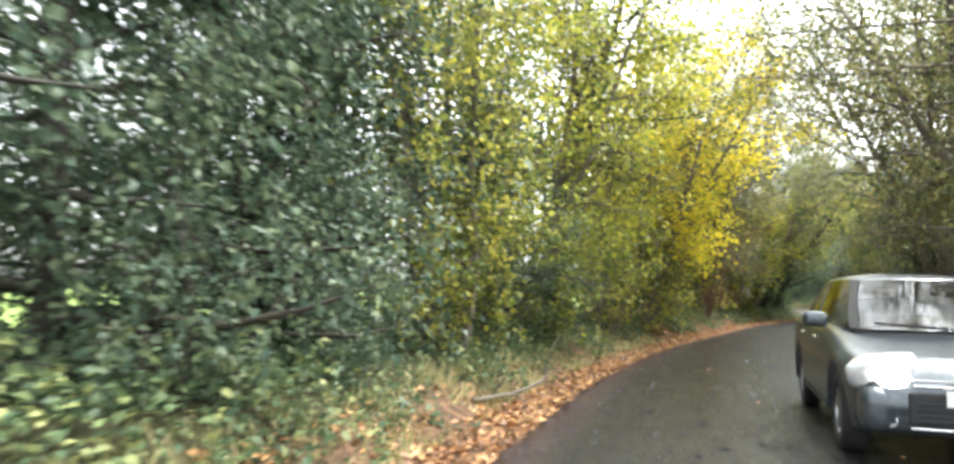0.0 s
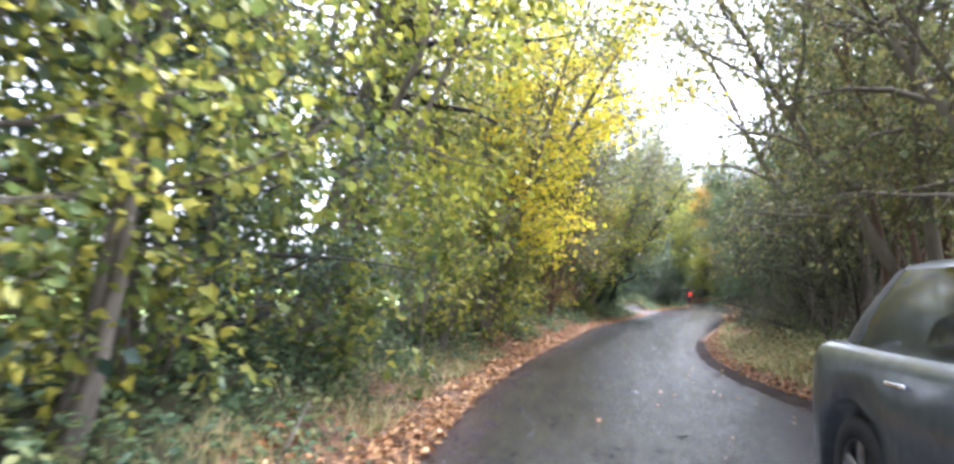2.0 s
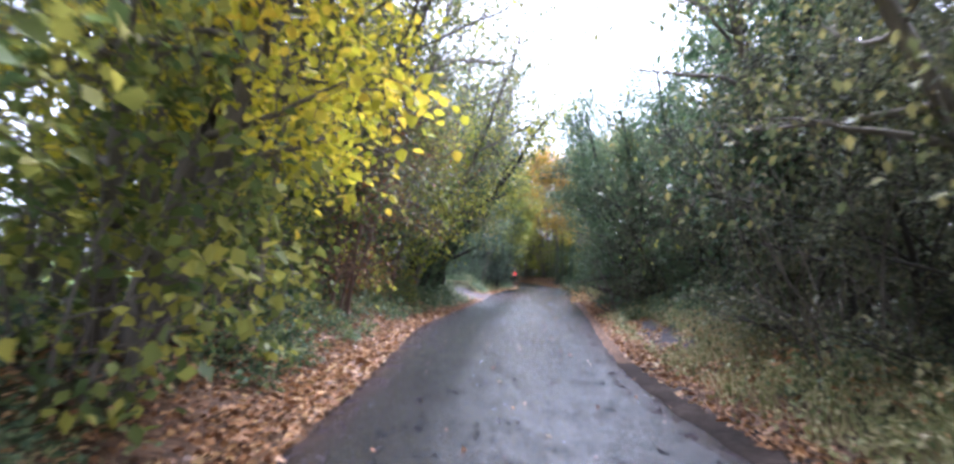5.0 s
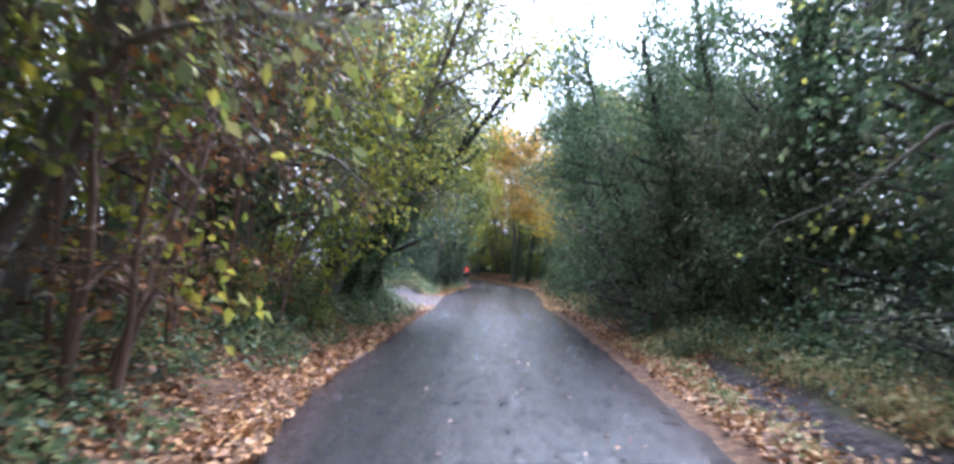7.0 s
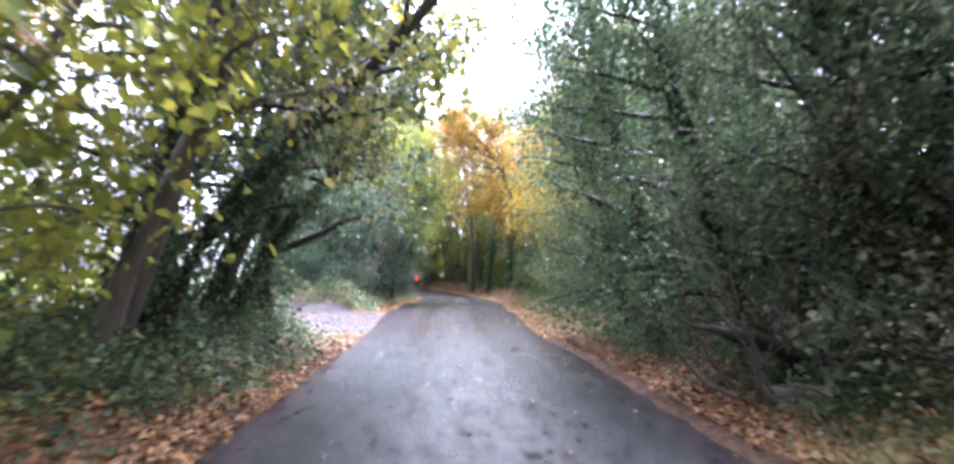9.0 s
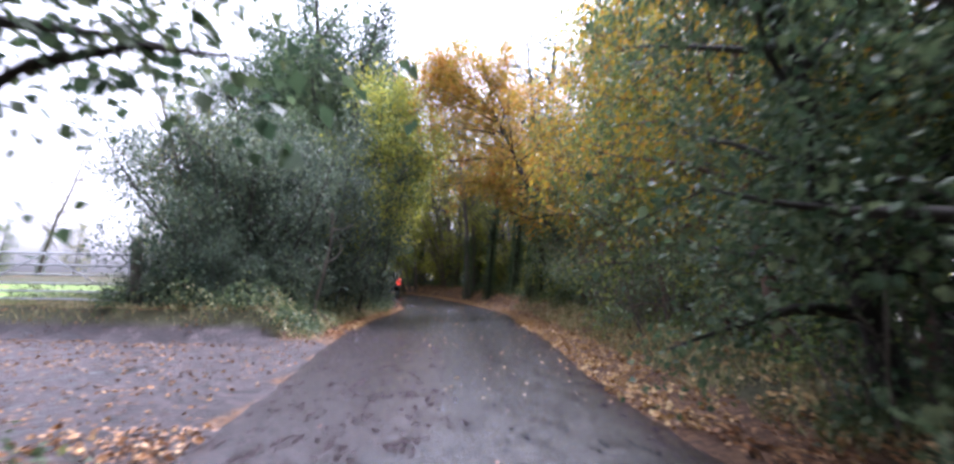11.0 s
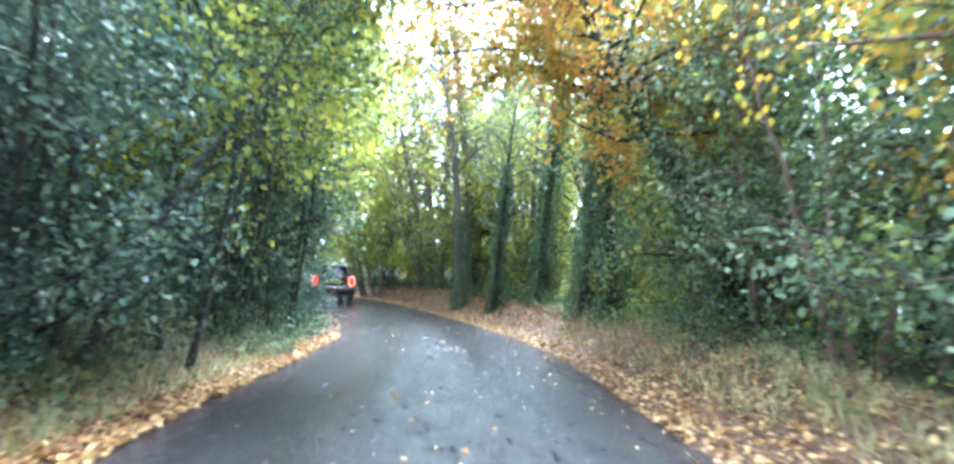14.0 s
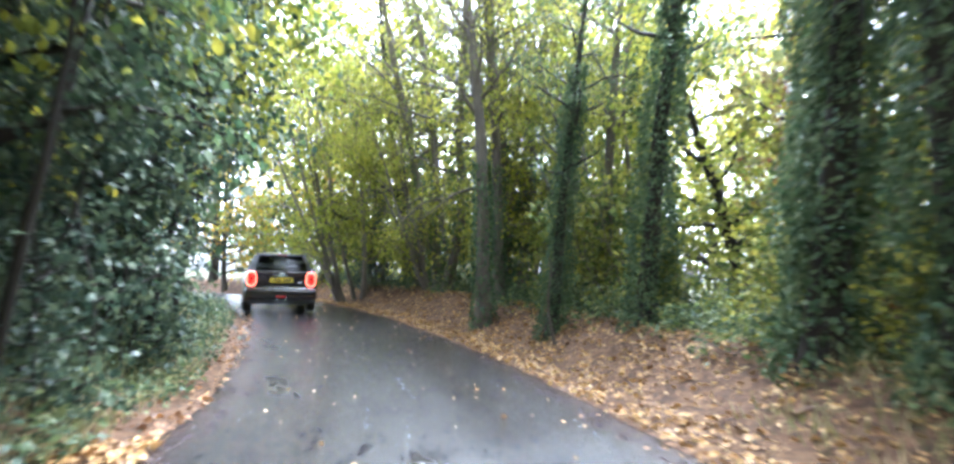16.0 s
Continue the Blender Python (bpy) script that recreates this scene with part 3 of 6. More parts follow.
def leaf_mesh(name, rng, pos, axis, length, width, broad=False):
    """Each leaf two triangles folded along the midrib, or four for a broad, rounded leaf."""
    n = len(pos)
    axis = unit(axis)
    side = unit(np.cross(axis, unit(rng.normal(size=(n, 3)) * 0.55 + np.array([0, 0, 1.0]))))
    up = np.cross(side, axis)
    l, w = length[:, None], width[:, None]
    fold = (rng.uniform(0.02, 0.3, n) * width)[:, None]
    if broad:
        v = np.stack([pos, pos + axis * l * 0.28 + side * w * 0.5 + up * fold, pos + axis * l * 0.72 + side * w * 0.4 + up * fold * 0.8, pos + axis * l - up * fold,
                      pos + axis * l * 0.72 - side * w * 0.4 + up * fold * 0.8, pos + axis * l * 0.28 - side * w * 0.5 + up * fold], 1).reshape(-1, 3)
        b = np.arange(n)[:, None] * 6
        f = np.concatenate([b + i for i in (0, 1, 2, 0, 2, 3, 0, 3, 4, 0, 4, 5)], 1).reshape(-1, 3)
        return mesh_from(name, v, f, 3)
    v = np.stack([pos, pos + axis * l * 0.42 + side * w * 0.5 + up * fold, pos + axis * l - up * fold * 0.6,
                  pos + axis * l * 0.42 - side * w * 0.5 + up * fold], 1).reshape(-1, 3)
    b = np.arange(n)[:, None] * 4
    f = np.concatenate([b, b + 1, b + 2, b, b + 2, b + 3], 1).reshape(-1, 3)
    return mesh_from(name, v, f, 3)


def tubes_mesh(name, lines, sides):
    """lines: (points, radii) each; one closed tapering tube a line."""
    vs, fs, at = [], [], 0
    ang = np.linspace(0, 2 * np.pi, sides, endpoint=False)
    ca, sa = np.cos(ang), np.sin(ang)
    for p, r in lines:
        p = np.asarray(p, float)
        n = len(p)
        d = unit(np.gradient(p, axis=0))
        ref = np.where(np.abs(d[:, 2:3]) > 0.9, np.array([[1.0, 0, 0]]), np.array([[0, 0, 1.0]]))
        a = unit(np.cross(d, ref))
        b = np.cross(d, a)
        ring = p[:, None] + r[:, None, None] * (a[:, None] * ca[None, :, None] + b[:, None] * sa[None, :, None])
        vs.append(ring.reshape(-1, 3))
        i = at + np.arange(n * sides).reshape(n, sides)
        j = np.roll(i, -1, 1)
        fs.append(np.stack([i[:-1], j[:-1], j[1:], i[1:]], -1).reshape(-1, 4))
        at += n * sides
    return smooth(mesh_from(name, np.vstack(vs), np.vstack(fs), 4))


def twig_mesh(name, rng, p, d, l):
    """Many thin twigs: bent three-sided slivers."""
    n = len(p)
    a = unit(np.cross(d, rng.normal(size=(n, 3))))
    b = np.cross(d, a)
    mid = p + d * (l * 0.5)[:, None] + rng.normal(size=(n, 3)) * (l * 0.06)[:, None]
    end = p + d * l[:, None] + rng.normal(size=(n, 3)) * (l * 0.14)[:, None]
    vs = []
    for q, r in ((p, 0.007), (mid, 0.005)):
        for k in range(3):
            w = 2 * math.pi * k / 3
            vs.append(q + (a * math.cos(w) + b * math.sin(w)) * r)
    v = np.stack(vs + [end], 1).reshape(-1, 3)
    o = np.arange(n)[:, None] * 7
    f = np.concatenate([o + np.array([[i, (i + 1) % 3, 3 + (i + 1) % 3, i, 3 + (i + 1) % 3, 3 + i]]) for i in range(3)]
                       + [o + np.array([[3 + i, 3 + (i + 1) % 3, 6]]) for i in range(3)], 1).reshape(-1, 3)
    return mesh_from(name, v, f, 3)


def grow(rng, p, d, length, r0, r1, n, wobble, pull):
    pts, d = [np.array(p, float)], unit(np.array(d, float))
    for _ in range(n):
        d = unit(d + rng.normal(size=3) * wobble + np.array([0, 0, pull]))
        pts.append(pts[-1] + d * length / n)
    return np.array(pts), np.linspace(r0, r1, n + 1)


def on_line(p, t):
    x = t * (len(p) - 1)
    i = np.minimum(x.astype(int), len(p) - 2)
    f = (x - i)[:, None]
    return p[i] * (1 - f) + p[i + 1] * f, unit(p[i + 1] - p[i])


def make_plant(name, label, category, seed, height=6.0, stems=1, spread=0.15, radius=0.12, lean=(0, 0), wobble=0.1, flare=0.3,
               limbs=10, first=0.25, reach=2.0, rise=0.45, shape="round", twigs=12, twig=0.6, leaves=16, size=0.08, ratio=0.62,
               scatter=0.14, hang=0.5, bark=None, leaf=None, ivy=0, ivy_to=0.8, ivy_thick=0.16, twig_share=0.5, second=None, sweep=0.0, broad=False, ivy_size=0.085):
    """One tree or shrub: stems, limbs and twigs, a crown of single leaves, and ivy where it has any."""
    rng = np.random.default_rng(seed)
    trunk_lines, limb_lines, tw_p, tw_d, tw_l = [], [], [], [], []
    for s in range(stems):
        a = rng.uniform(0, 2 * np.pi)
        off = np.array([np.cos(a), np.sin(a), 0]) * spread * rng.uniform(0.3, 1) * (stems > 1)
        d = np.array([lean[0], lean[1], 1.0]) + off * flare / max(spread, 0.01) * (stems > 1)
        h = height * rng.uniform(0.78, 1.0) if stems > 1 else height
        r0 = radius * rng.uniform(0.7, 1.1)
        p, r = grow(rng, off + np.array([0, 0, -0.25]), d, h, r0, r0 * 0.22, 9, wobble, 0.05)
        r[0] *= 1.35
        trunk_lines.append((p, r))
        nl = max(2, int(limbs / stems + 0.5))
        ts = np.linspace(first, 0.99, nl) + rng.uniform(-0.03, 0.03, nl)
        q, qd = on_line(p, np.clip(ts, 0, 1))
        for i in range(nl):
            t = (ts[i] - first) / max(1e-6, 1 - first)
            size_at = {"round": math.sin(math.pi * min(0.97, 0.18 + 0.75 * t)), "column": 0.75 - 0.35 * t, "hedge": 1.0 - 0.45 * t ** 2,
                       "top": 0.35 + 0.65 * math.sin(math.pi * min(1, 0.1 + 0.8 * t))}[shape]
            az = i * 2.399 + s * 1.7 + rng.uniform(-0.5, 0.5)
            el = rise + 0.5 * t + rng.uniform(-0.2, 0.2)
            dd = np.array([math.cos(az) * math.cos(el), math.sin(az) * math.cos(el), math.sin(el)]) + 0.25 * off / max(spread, 0.01) * (stems > 1)
            dd[0] += sweep * t
            ln = reach * size_at * rng.uniform(0.75, 1.2)
            rr = max(0.008, np.interp(ts[i], np.linspace(0, 1, len(r)), r) * 0.55)
            lp, lr = grow(rng, q[i], dd, ln, rr, 0.006, 5, 0.17, -0.02)
            limb_lines.append((lp, lr))
            nt = max(3, int(twigs * (0.5 + 0.7 * size_at)))
            tt = rng.uniform(0.2, 1.0, nt)
            tp, td = on_line(lp, tt)
            tw_p.append(tp)
            tw_d.append(unit(td * 0.7 + rng.normal(size=(nt, 3)) * 0.65 + np.array([0, 0, 0.1])))
            tw_l.append(twig * rng.uniform(0.5, 1.3, nt))
    tw_p, tw_d, tw_l = np.vstack(tw_p), np.vstack(tw_d), np.concatenate(tw_l)
    top = thing(name, label, category)
    for line in trunk_lines:
        mesh_part("trunk" if stems == 1 else "stem", tubes_mesh(name + "_trunk", [line], 9 if stems == 1 else 6), bark, top)
    some = rng.random(len(tw_p)) < twig_share
    tagged(mesh_part("limbwork", tubes_mesh(name + "_limbwork", limb_lines, 4), bark, top), kind="stuff")
    if some.any():
        tagged(mesh_part("twigwork", twig_mesh(name + "_twigwork", rng, tw_p[some], tw_d[some], tw_l[some] * 1.1), bark, top), kind="stuff")
    n = len(tw_p) * leaves
    if n:
        k = np.repeat(np.arange(len(tw_p)), leaves)
        t = rng.uniform(0.15, 1.08, n)[:, None]
        pos = tw_p[k] + tw_d[k] * tw_l[k][:, None] * t + rng.normal(size=(n, 3)) * scatter
        axis = tw_d[k] * 0.5 + rng.normal(size=(n, 3)) * 0.6 + np.array([0, 0, -hang])
        ln = size * rng.uniform(0.6, 1.25, n)
        if second:
            pick = rng.random(len(tw_p)) < second[1]
            sel = pick[k]
            mesh_part("crown", leaf_mesh(name + "_crown_b", rng, pos[sel], axis[sel], ln[sel], ln[sel] * ratio), second[0], top)
            pos, axis, ln = pos[~sel], axis[~sel], ln[~sel]
        mesh_part("crown", leaf_mesh(name + "_crown", rng, pos, axis, ln, ln * ratio, broad), leaf, top)
    if ivy:
        ps, ds = [], []
        for p, r in trunk_lines:
            m = ivy // len(trunk_lines)
            t = rng.uniform(0, ivy_to, m)
            q, qd = on_line(p, t)
            out_d = unit(rng.normal(size=(m, 3)) * np.array([1, 1, 0.15]))
            lump = 0.6 + 0.8 * np.abs(np.sin(t * 17 + out_d[:, 0] * 2)) + 0.3 * np.sin(out_d[:, 1] * 4 + t * 31)
            ps.append(q + out_d * (np.interp(t, np.linspace(0, 1, len(r)), r) + ivy_thick * lump * rng.uniform(0.4, 1.0, m) * (1.15 - 0.5 * t))[:, None])
            ds.append(out_d * 0.6 + np.array([0, 0, -0.9]) + rng.normal(size=(m, 3)) * 0.35)
        ps, ds = np.vstack(ps), np.vstack(ds)
        ln = ivy_size * rng.uniform(0.6, 1.3, len(ps))
        mesh_part("ivy", leaf_mesh(name + "_ivy", rng, ps, ds, ln, ln * 0.85), LEAF_IVY, top, "dark glossy ivy leaves")
    return top


def beside(y, e):
    """The place e metres outside the lane's left (negative) or right edge, where the lane's middle is at y."""
    k = int(np.argmin(np.abs(MID[:int(np.argmax(MID[:, 1])), 1] - y)))
    p = EDGE_L[k] + ACROSS[k] * e if e < 0 else EDGE_R[k] + ACROSS[k] * e
    return float(p[0]), float(p[1])


def inward(x, y):
    """Degrees by which a plant that leans along x has to turn to lean over the lane."""
    k, e = lane_at(x, y)
    d = -np.sign(e[0] + 1e-9) * ACROSS[k[0]]
    return math.degrees(math.atan2(d[1], d[0]))


def plant_all(proto, spots, group="roadside trees"):
    """Spots beside the lane: metres along y, metres outside the edge, scale, turn from leaning inward."""
    proto["group"] = group
    for i, (y, e, s, turn) in enumerate(spots):
        x, yy = beside(y, e) if abs(e) < 30 else (e - 100, y)
        z = float(ground_height(x, yy)[0])
        m = pose(x, yy, z, 0, 0, inward(x, yy) + turn) @ Matrix.Diagonal((s, s, s * (0.94 + 0.12 * ((i * 7) % 5) / 4), 1))
        if i == 0:
            proto.matrix_basis = m
        else:
            c = copy_thing(proto, Matrix())
            c.matrix_basis = m


def at_xy(x, y):
    """A spot given by its place, for plant_all."""
    return y, x + 100


HOLLY = make_plant("evergreen_tree", "dense dark green evergreen tree beside the lane", "tree", 11, height=6.4, radius=0.13, limbs=32, first=0.1,
                   reach=2.4, rise=0.2, shape="hedge", twigs=20, twig=0.6, leaves=18, size=0.086, bark=BARK_DARK, leaf=LEAF_HOLLY, hang=0.5)
plant_all(HOLLY, [(28.8, -5.0, 1.05, 0), (31.6, -5.2, 1.0, 70), (6.4, -2.9, 1.0, 0), (9.0, -4.0, 0.95, 200), (7.6, -2.2, 0.6, 30), (13.0, -1.9, 0.62, 140), (62.0, -4.4, 1.5, 0), (66.0, -4.0, 1.7, 80), (*at_xy(27.6, 59.5), 1.3, 20)])
plant_all(make_plant("evergreen_tree", "broad glossy green evergreen in the tall hedge", "tree", 36, height=6.4, radius=0.13, limbs=32, first=0.1,
                     reach=2.4, rise=0.2, shape="hedge", twigs=20, twig=0.6, leaves=18, size=0.086, bark=BARK_DARK, leaf=LEAF_IVY, hang=0.5),
          [(27.6, 3.9, 1.25, 30), (29.8, 3.9, 1.1, 100), (31.8, 3.8, 0.9, 250), (37.4, 3.0, 1.1, 70), (35.2, 3.4, 0.85, 40), (40.6, 3.6, 1.1, 170)])

plant_all(make_plant("ivy_bush", "low bush of dark ivy beside the lane", "shrub", 30, height=2.9, stems=5, spread=0.5, radius=0.03, wobble=0.14, flare=0.4, limbs=30, first=0.03,
                     reach=1.0, rise=0.2, shape="hedge", twigs=10, twig=0.45, leaves=12, size=0.085, ratio=0.8, bark=BARK_DARK, leaf=LEAF_HOLLY, hang=0.7, twig_share=0.3),
          [(57.6, -1.5, 0.7, 0), (59.4, -1.3, 0.8, 50), (61.2, -1.1, 0.9, 100), (63.2, -1.2, 0.9, 160), (65.2, -1.4, 0.8, 220), (8.0, -1.9, 0.7, 40), (6.0, -1.9, 0.8, 90), (*at_xy(0.3, 11.2), 1.35, 30), (*at_xy(-0.7, 9.4), 1.2, 110),
           (*at_xy(44.6, 75.8), 0.9, 180), (*at_xy(24.2, 51.2), 0.42, 30), (*at_xy(26.3, 53.2), 0.45, 80), (*at_xy(22.95, 52.15), 0.85, 130), (*at_xy(22.3, 51.9), 0.5, 10), (*at_xy(23.4, 51.5), 0.48, 70), (*at_xy(25.3, 51.8), 0.45, 160), (*at_xy(23.8, 51.9), 0.6, 40), (*at_xy(27.6, 55.0), 0.5, 230)], "hedge shrubs")

HAZEL = make_plant("hazel", "tall hazel coppice with yellowing leaves and pale stems", "tree", 12, height=7.0, stems=7, spread=0.4, radius=0.055, wobble=0.07,
                   flare=0.28, lean=(0.06, 0), limbs=49, first=0.27, reach=1.6, rise=0.3, shape="hedge", twigs=11, twig=0.6, leaves=10, size=0.088, ratio=0.8,
                   bark=BARK_GREY, leaf=LEAF_HAZEL, hang=0.6, scatter=0.13, sweep=0.3, broad=True, twig_share=0.35)
plant_all(HAZEL, [(10.6, -1.6, 0.95, 0), (12.4, -2.0, 0.95, 40), (19.4, -1.8, 1.0, 30), (22.4, -3.2, 1.0, -50), (25.4, -2.2, 0.9, 60),
                  (26.4, -2.2, 1.0, -20), (69.0, 3.0, 1.0, 40)])
plant_all(make_plant("hazel", "arching hazel with yellow-green autumn leaves", "tree", 13, height=7.8, stems=6, spread=0.35, radius=0.07, wobble=0.09,
                     flare=0.22, lean=(0.26, 0), limbs=48, first=0.2, reach=1.8, rise=0.25, twigs=12, twig=0.65, leaves=15, size=0.1, ratio=0.75,
                     bark=BARK_GREY, leaf=LEAF_LIME, hang=0.6, scatter=0.14, sweep=0.3),
          [(*at_xy(43.8, 75.5), 1.2, 0), (15.8, -2.7, 1.2, 0), (*at_xy(45.5, 80.5), 1.35, 60), (67.0, 4.4, 1.0, 0), (*at_xy(44.8, 70.0), 1.15, 100), (72.4, 2.4, 0.95, -10),
           (75.8, 2.6, 1.0, 30), (70.4, 6.2, 1.1, 60), (66.0, 7.5, 1.0, 200), ])

plant_all(make_plant("hazel", "hazel hanging bright green sprays over the lane", "tree", 34, height=6.6, stems=4, spread=0.35, radius=0.06, wobble=0.08, flare=0.16, lean=(0.3, 0), limbs=40,
                     first=0.26, reach=1.9, rise=0.1, twigs=13, twig=0.65, leaves=11, size=0.112, ratio=0.8, bark=BARK_GREY, leaf=LEAF_LIME, hang=0.7, scatter=0.13, sweep=0.7, broad=True, twig_share=0.4),
          [(33.4, -2.6, 1.0, 0)])

MAPLE = make_plant("field_maple", "bright yellow field maple leaning over the lane", "tree", 14, height=8.4, stems=5, spread=0.4, radius=0.09, wobble=0.08,
                   flare=0.25, lean=(0.14, 0), limbs=48, first=0.23, reach=2.2, rise=0.35, twigs=14, twig=0.65, leaves=13, size=0.095, ratio=0.8,
                   bark=BARK_GREY, leaf=LEAF_MAPLE, hang=0.5, sweep=0.3, broad=True)
plant_all(MAPLE, [(21.4, -1.6, 1.1, 0), (23.6, -1.9, 1.02, 70)])

IVY_TREE = make_plant("ivy_clad_tree", "leaning tree smothered in dark green ivy", "tree", 15, height=8.8, radius=0.22, lean=(0.1, 0.04), wobble=0.08, limbs=26,
                      first=0.18, reach=2.2, rise=0.25, shape="hedge", twigs=17, twig=0.65, leaves=14, size=0.098, ratio=0.82, bark=BARK_DARK,
                      leaf=LEAF_IVY, ivy=2800, ivy_to=0.85, ivy_thick=0.3, scatter=0.17, sweep=0.15)
plant_all(IVY_TREE, [(39.2, -1.5, 1.05, 0), (36.8, -2.0, 0.95, 30), (60.6, -2.1, 1.05, 20), (57.0, -2.3, 0.85, 70), (58.8, -2.2, 0.95, 160), (55.2, -2.8, 0.7, 250), (32.8, 3.3, 0.85, 60), (34.0, 4.8, 1.15, 10), (25.8, 4.2, 0.95, 120), (34.4, 3.4, 0.85, -40), (26.8, 3.1, 1.1, 60), (*at_xy(11.8, 33.8), 0.85, 0), (*at_xy(31.2, 62.0), 1.45, 80), (*at_xy(33.8, 66.8), 1.5, 150)])
# Darker holly leaf colour here stands in for the deep shade of overhead canopy.
plant_all(make_plant("ivy_clad_tree", "ivy-choked tree with leaves coloured dark for shade", "tree", 37, height=8.8, radius=0.22, lean=(0.1, 0.04), wobble=0.08, limbs=28,
                     first=0.14, reach=2.2, rise=0.25, shape="hedge", twigs=18, twig=0.65, leaves=15, size=0.095, ratio=0.82, bark=BARK_DARK,
                     leaf=LEAF_HOLLY, ivy=2800, ivy_to=0.85, ivy_thick=0.3, scatter=0.18, sweep=0.2),
          [(62.4, -2.3, 1.15, 0), (8.4, -2.7, 0.9, 0), (10.8, -3.6, 1.0, 70), (4.6, -2.9, 1.0, 200), (59.7, -2.9, 1.3, 30), (63.8, -2.6, 1.3, 140), (65.8, -2.5, 1.4, 60), (67.8, -2.6, 1.35, -30), (70.0, -2.7, 1.3, 100), (72.8, -2.6, 1.35, 0)])
plant_all(make_plant("ivy_clad_tree", "ivy-smothered tree bulging out over the lane", "tree", 32, height=7.8, radius=0.2, lean=(0.15, 0.02), wobble=0.06, limbs=26,
                     first=0.16, reach=2.2, rise=0.25, shape="hedge", twigs=17, twig=0.65, leaves=20, size=0.088, ratio=0.82, bark=BARK_DARK,
                     leaf=LEAF_IVY, ivy=2600, ivy_to=0.85, ivy_thick=0.34, scatter=0.17, sweep=0.7),
          [(36.4, 1.9, 0.95, 0), (38.8, 1.6, 0.92, 12), (40.6, 1.7, 0.8, -10), (34.6, 2.6, 0.85, 20)])
plant_all(make_plant("old_oak", "thick ivy-covered oak with heavy crooked limbs", "tree", 25, height=9.0, radius=0.3, lean=(0.06, 0.02), wobble=0.1, limbs=32,
                     first=0.4, reach=3.3, rise=0.02, shape="round", twigs=22, twig=0.75, leaves=17, size=0.092, ratio=0.7, bark=BARK_DARK,
                     leaf=LEAF_HAZEL, second=(LEAF_OLIVE, 0.5), ivy=3600, ivy_to=0.7, ivy_thick=0.16, scatter=0.18),
          [(17.3, -2.2, 1.0, 30), (15.4, -3.2, 0.95, 120)])
plant_all(make_plant("leaning_oak", "pair of dark trunks leaning out over the lane", "tree", 31, height=8.2, stems=2, spread=0.5, radius=0.17, lean=(0.42, 0), wobble=0.08, flare=0.1, limbs=30,
                     first=0.42, reach=2.4, rise=0.35, shape="round", twigs=15, twig=0.7, leaves=12, size=0.115, ratio=0.75, bark=BARK_DARK, leaf=LEAF_HAZEL, second=(LEAF_IVY, 0.3), hang=0.6, broad=True, ivy=1800, ivy_to=0.45, ivy_thick=0.1),
          [(*at_xy(15.4, 37.6), 1.0, -12), (*at_xy(17.0, 39.9), 0.8, 10)])

OLIVE = make_plant("hedgerow_tree", "tall hedgerow tree with dull olive-brown leaves", "tree", 16, height=8.6, stems=4, spread=0.45, radius=0.09, wobble=0.07, flare=0.2,
                   limbs=48, first=0.27, reach=2.0, rise=0.45, shape="hedge", twigs=15, twig=0.65, leaves=15, size=0.09, ratio=0.64, bark=BARK_BROWN,
                   leaf=LEAF_OLIVE, hang=0.4, sweep=0.3)
plant_all(OLIVE, [(14.0, 2.9, 1.0, 0), (16.0, 3.2, 1.05, 40), (18.2, 3.0, 1.0, -40), (20.2, 3.3, 0.95, 20), (9.0, 3.3, 1.0, 40)])

def hedge_shrub(name, label, seed, leaf, twigs=14, scatter=0.12):
    return make_plant(name, label, "shrub", seed, height=4.8, stems=5, spread=0.6, radius=0.06, wobble=0.12, flare=0.35,
                      limbs=45, first=0.08, reach=1.6, rise=0.4, shape="hedge", twigs=twigs, twig=0.55, leaves=17, size=0.076, ratio=0.65, bark=BARK_DARK,
                      leaf=leaf, hang=0.3, twig_share=0.5, scatter=scatter, sweep=0.3)


plant_all(hedge_shrub("hawthorn", "dense dark hawthorn hedge shrub with bare twig tips", 17, LEAF_THORN),
          [(22.6, 2.8, 1.0, 0), (24.4, 3.3, 1.05, 30), (26.4, 3.4, 1.0, -30), (33.0, 3.0, 1.05, 20), (34.8, 2.8, 1.1, -20), (31.0, 3.2, 0.85, 120),
           (21.0, 2.7, 0.85, 20)], "hedge shrubs")
plant_all(hedge_shrub("laurel_bush", "large dark green bush beside the field gateway", 26, LEAF_LAUREL, 22, 0.18),
          [(*at_xy(24.4, 53.1), 1.15, 0), (*at_xy(25.9, 53.9), 1.0, 130), (*at_xy(28.0, 55.9), 1.05, 220), (*at_xy(25.3, 55.4), 1.15, 10), (*at_xy(26.2, 56.0), 1.1, 70), (*at_xy(26.0, 57.0), 1.2, 90)],
          "hedge shrubs")
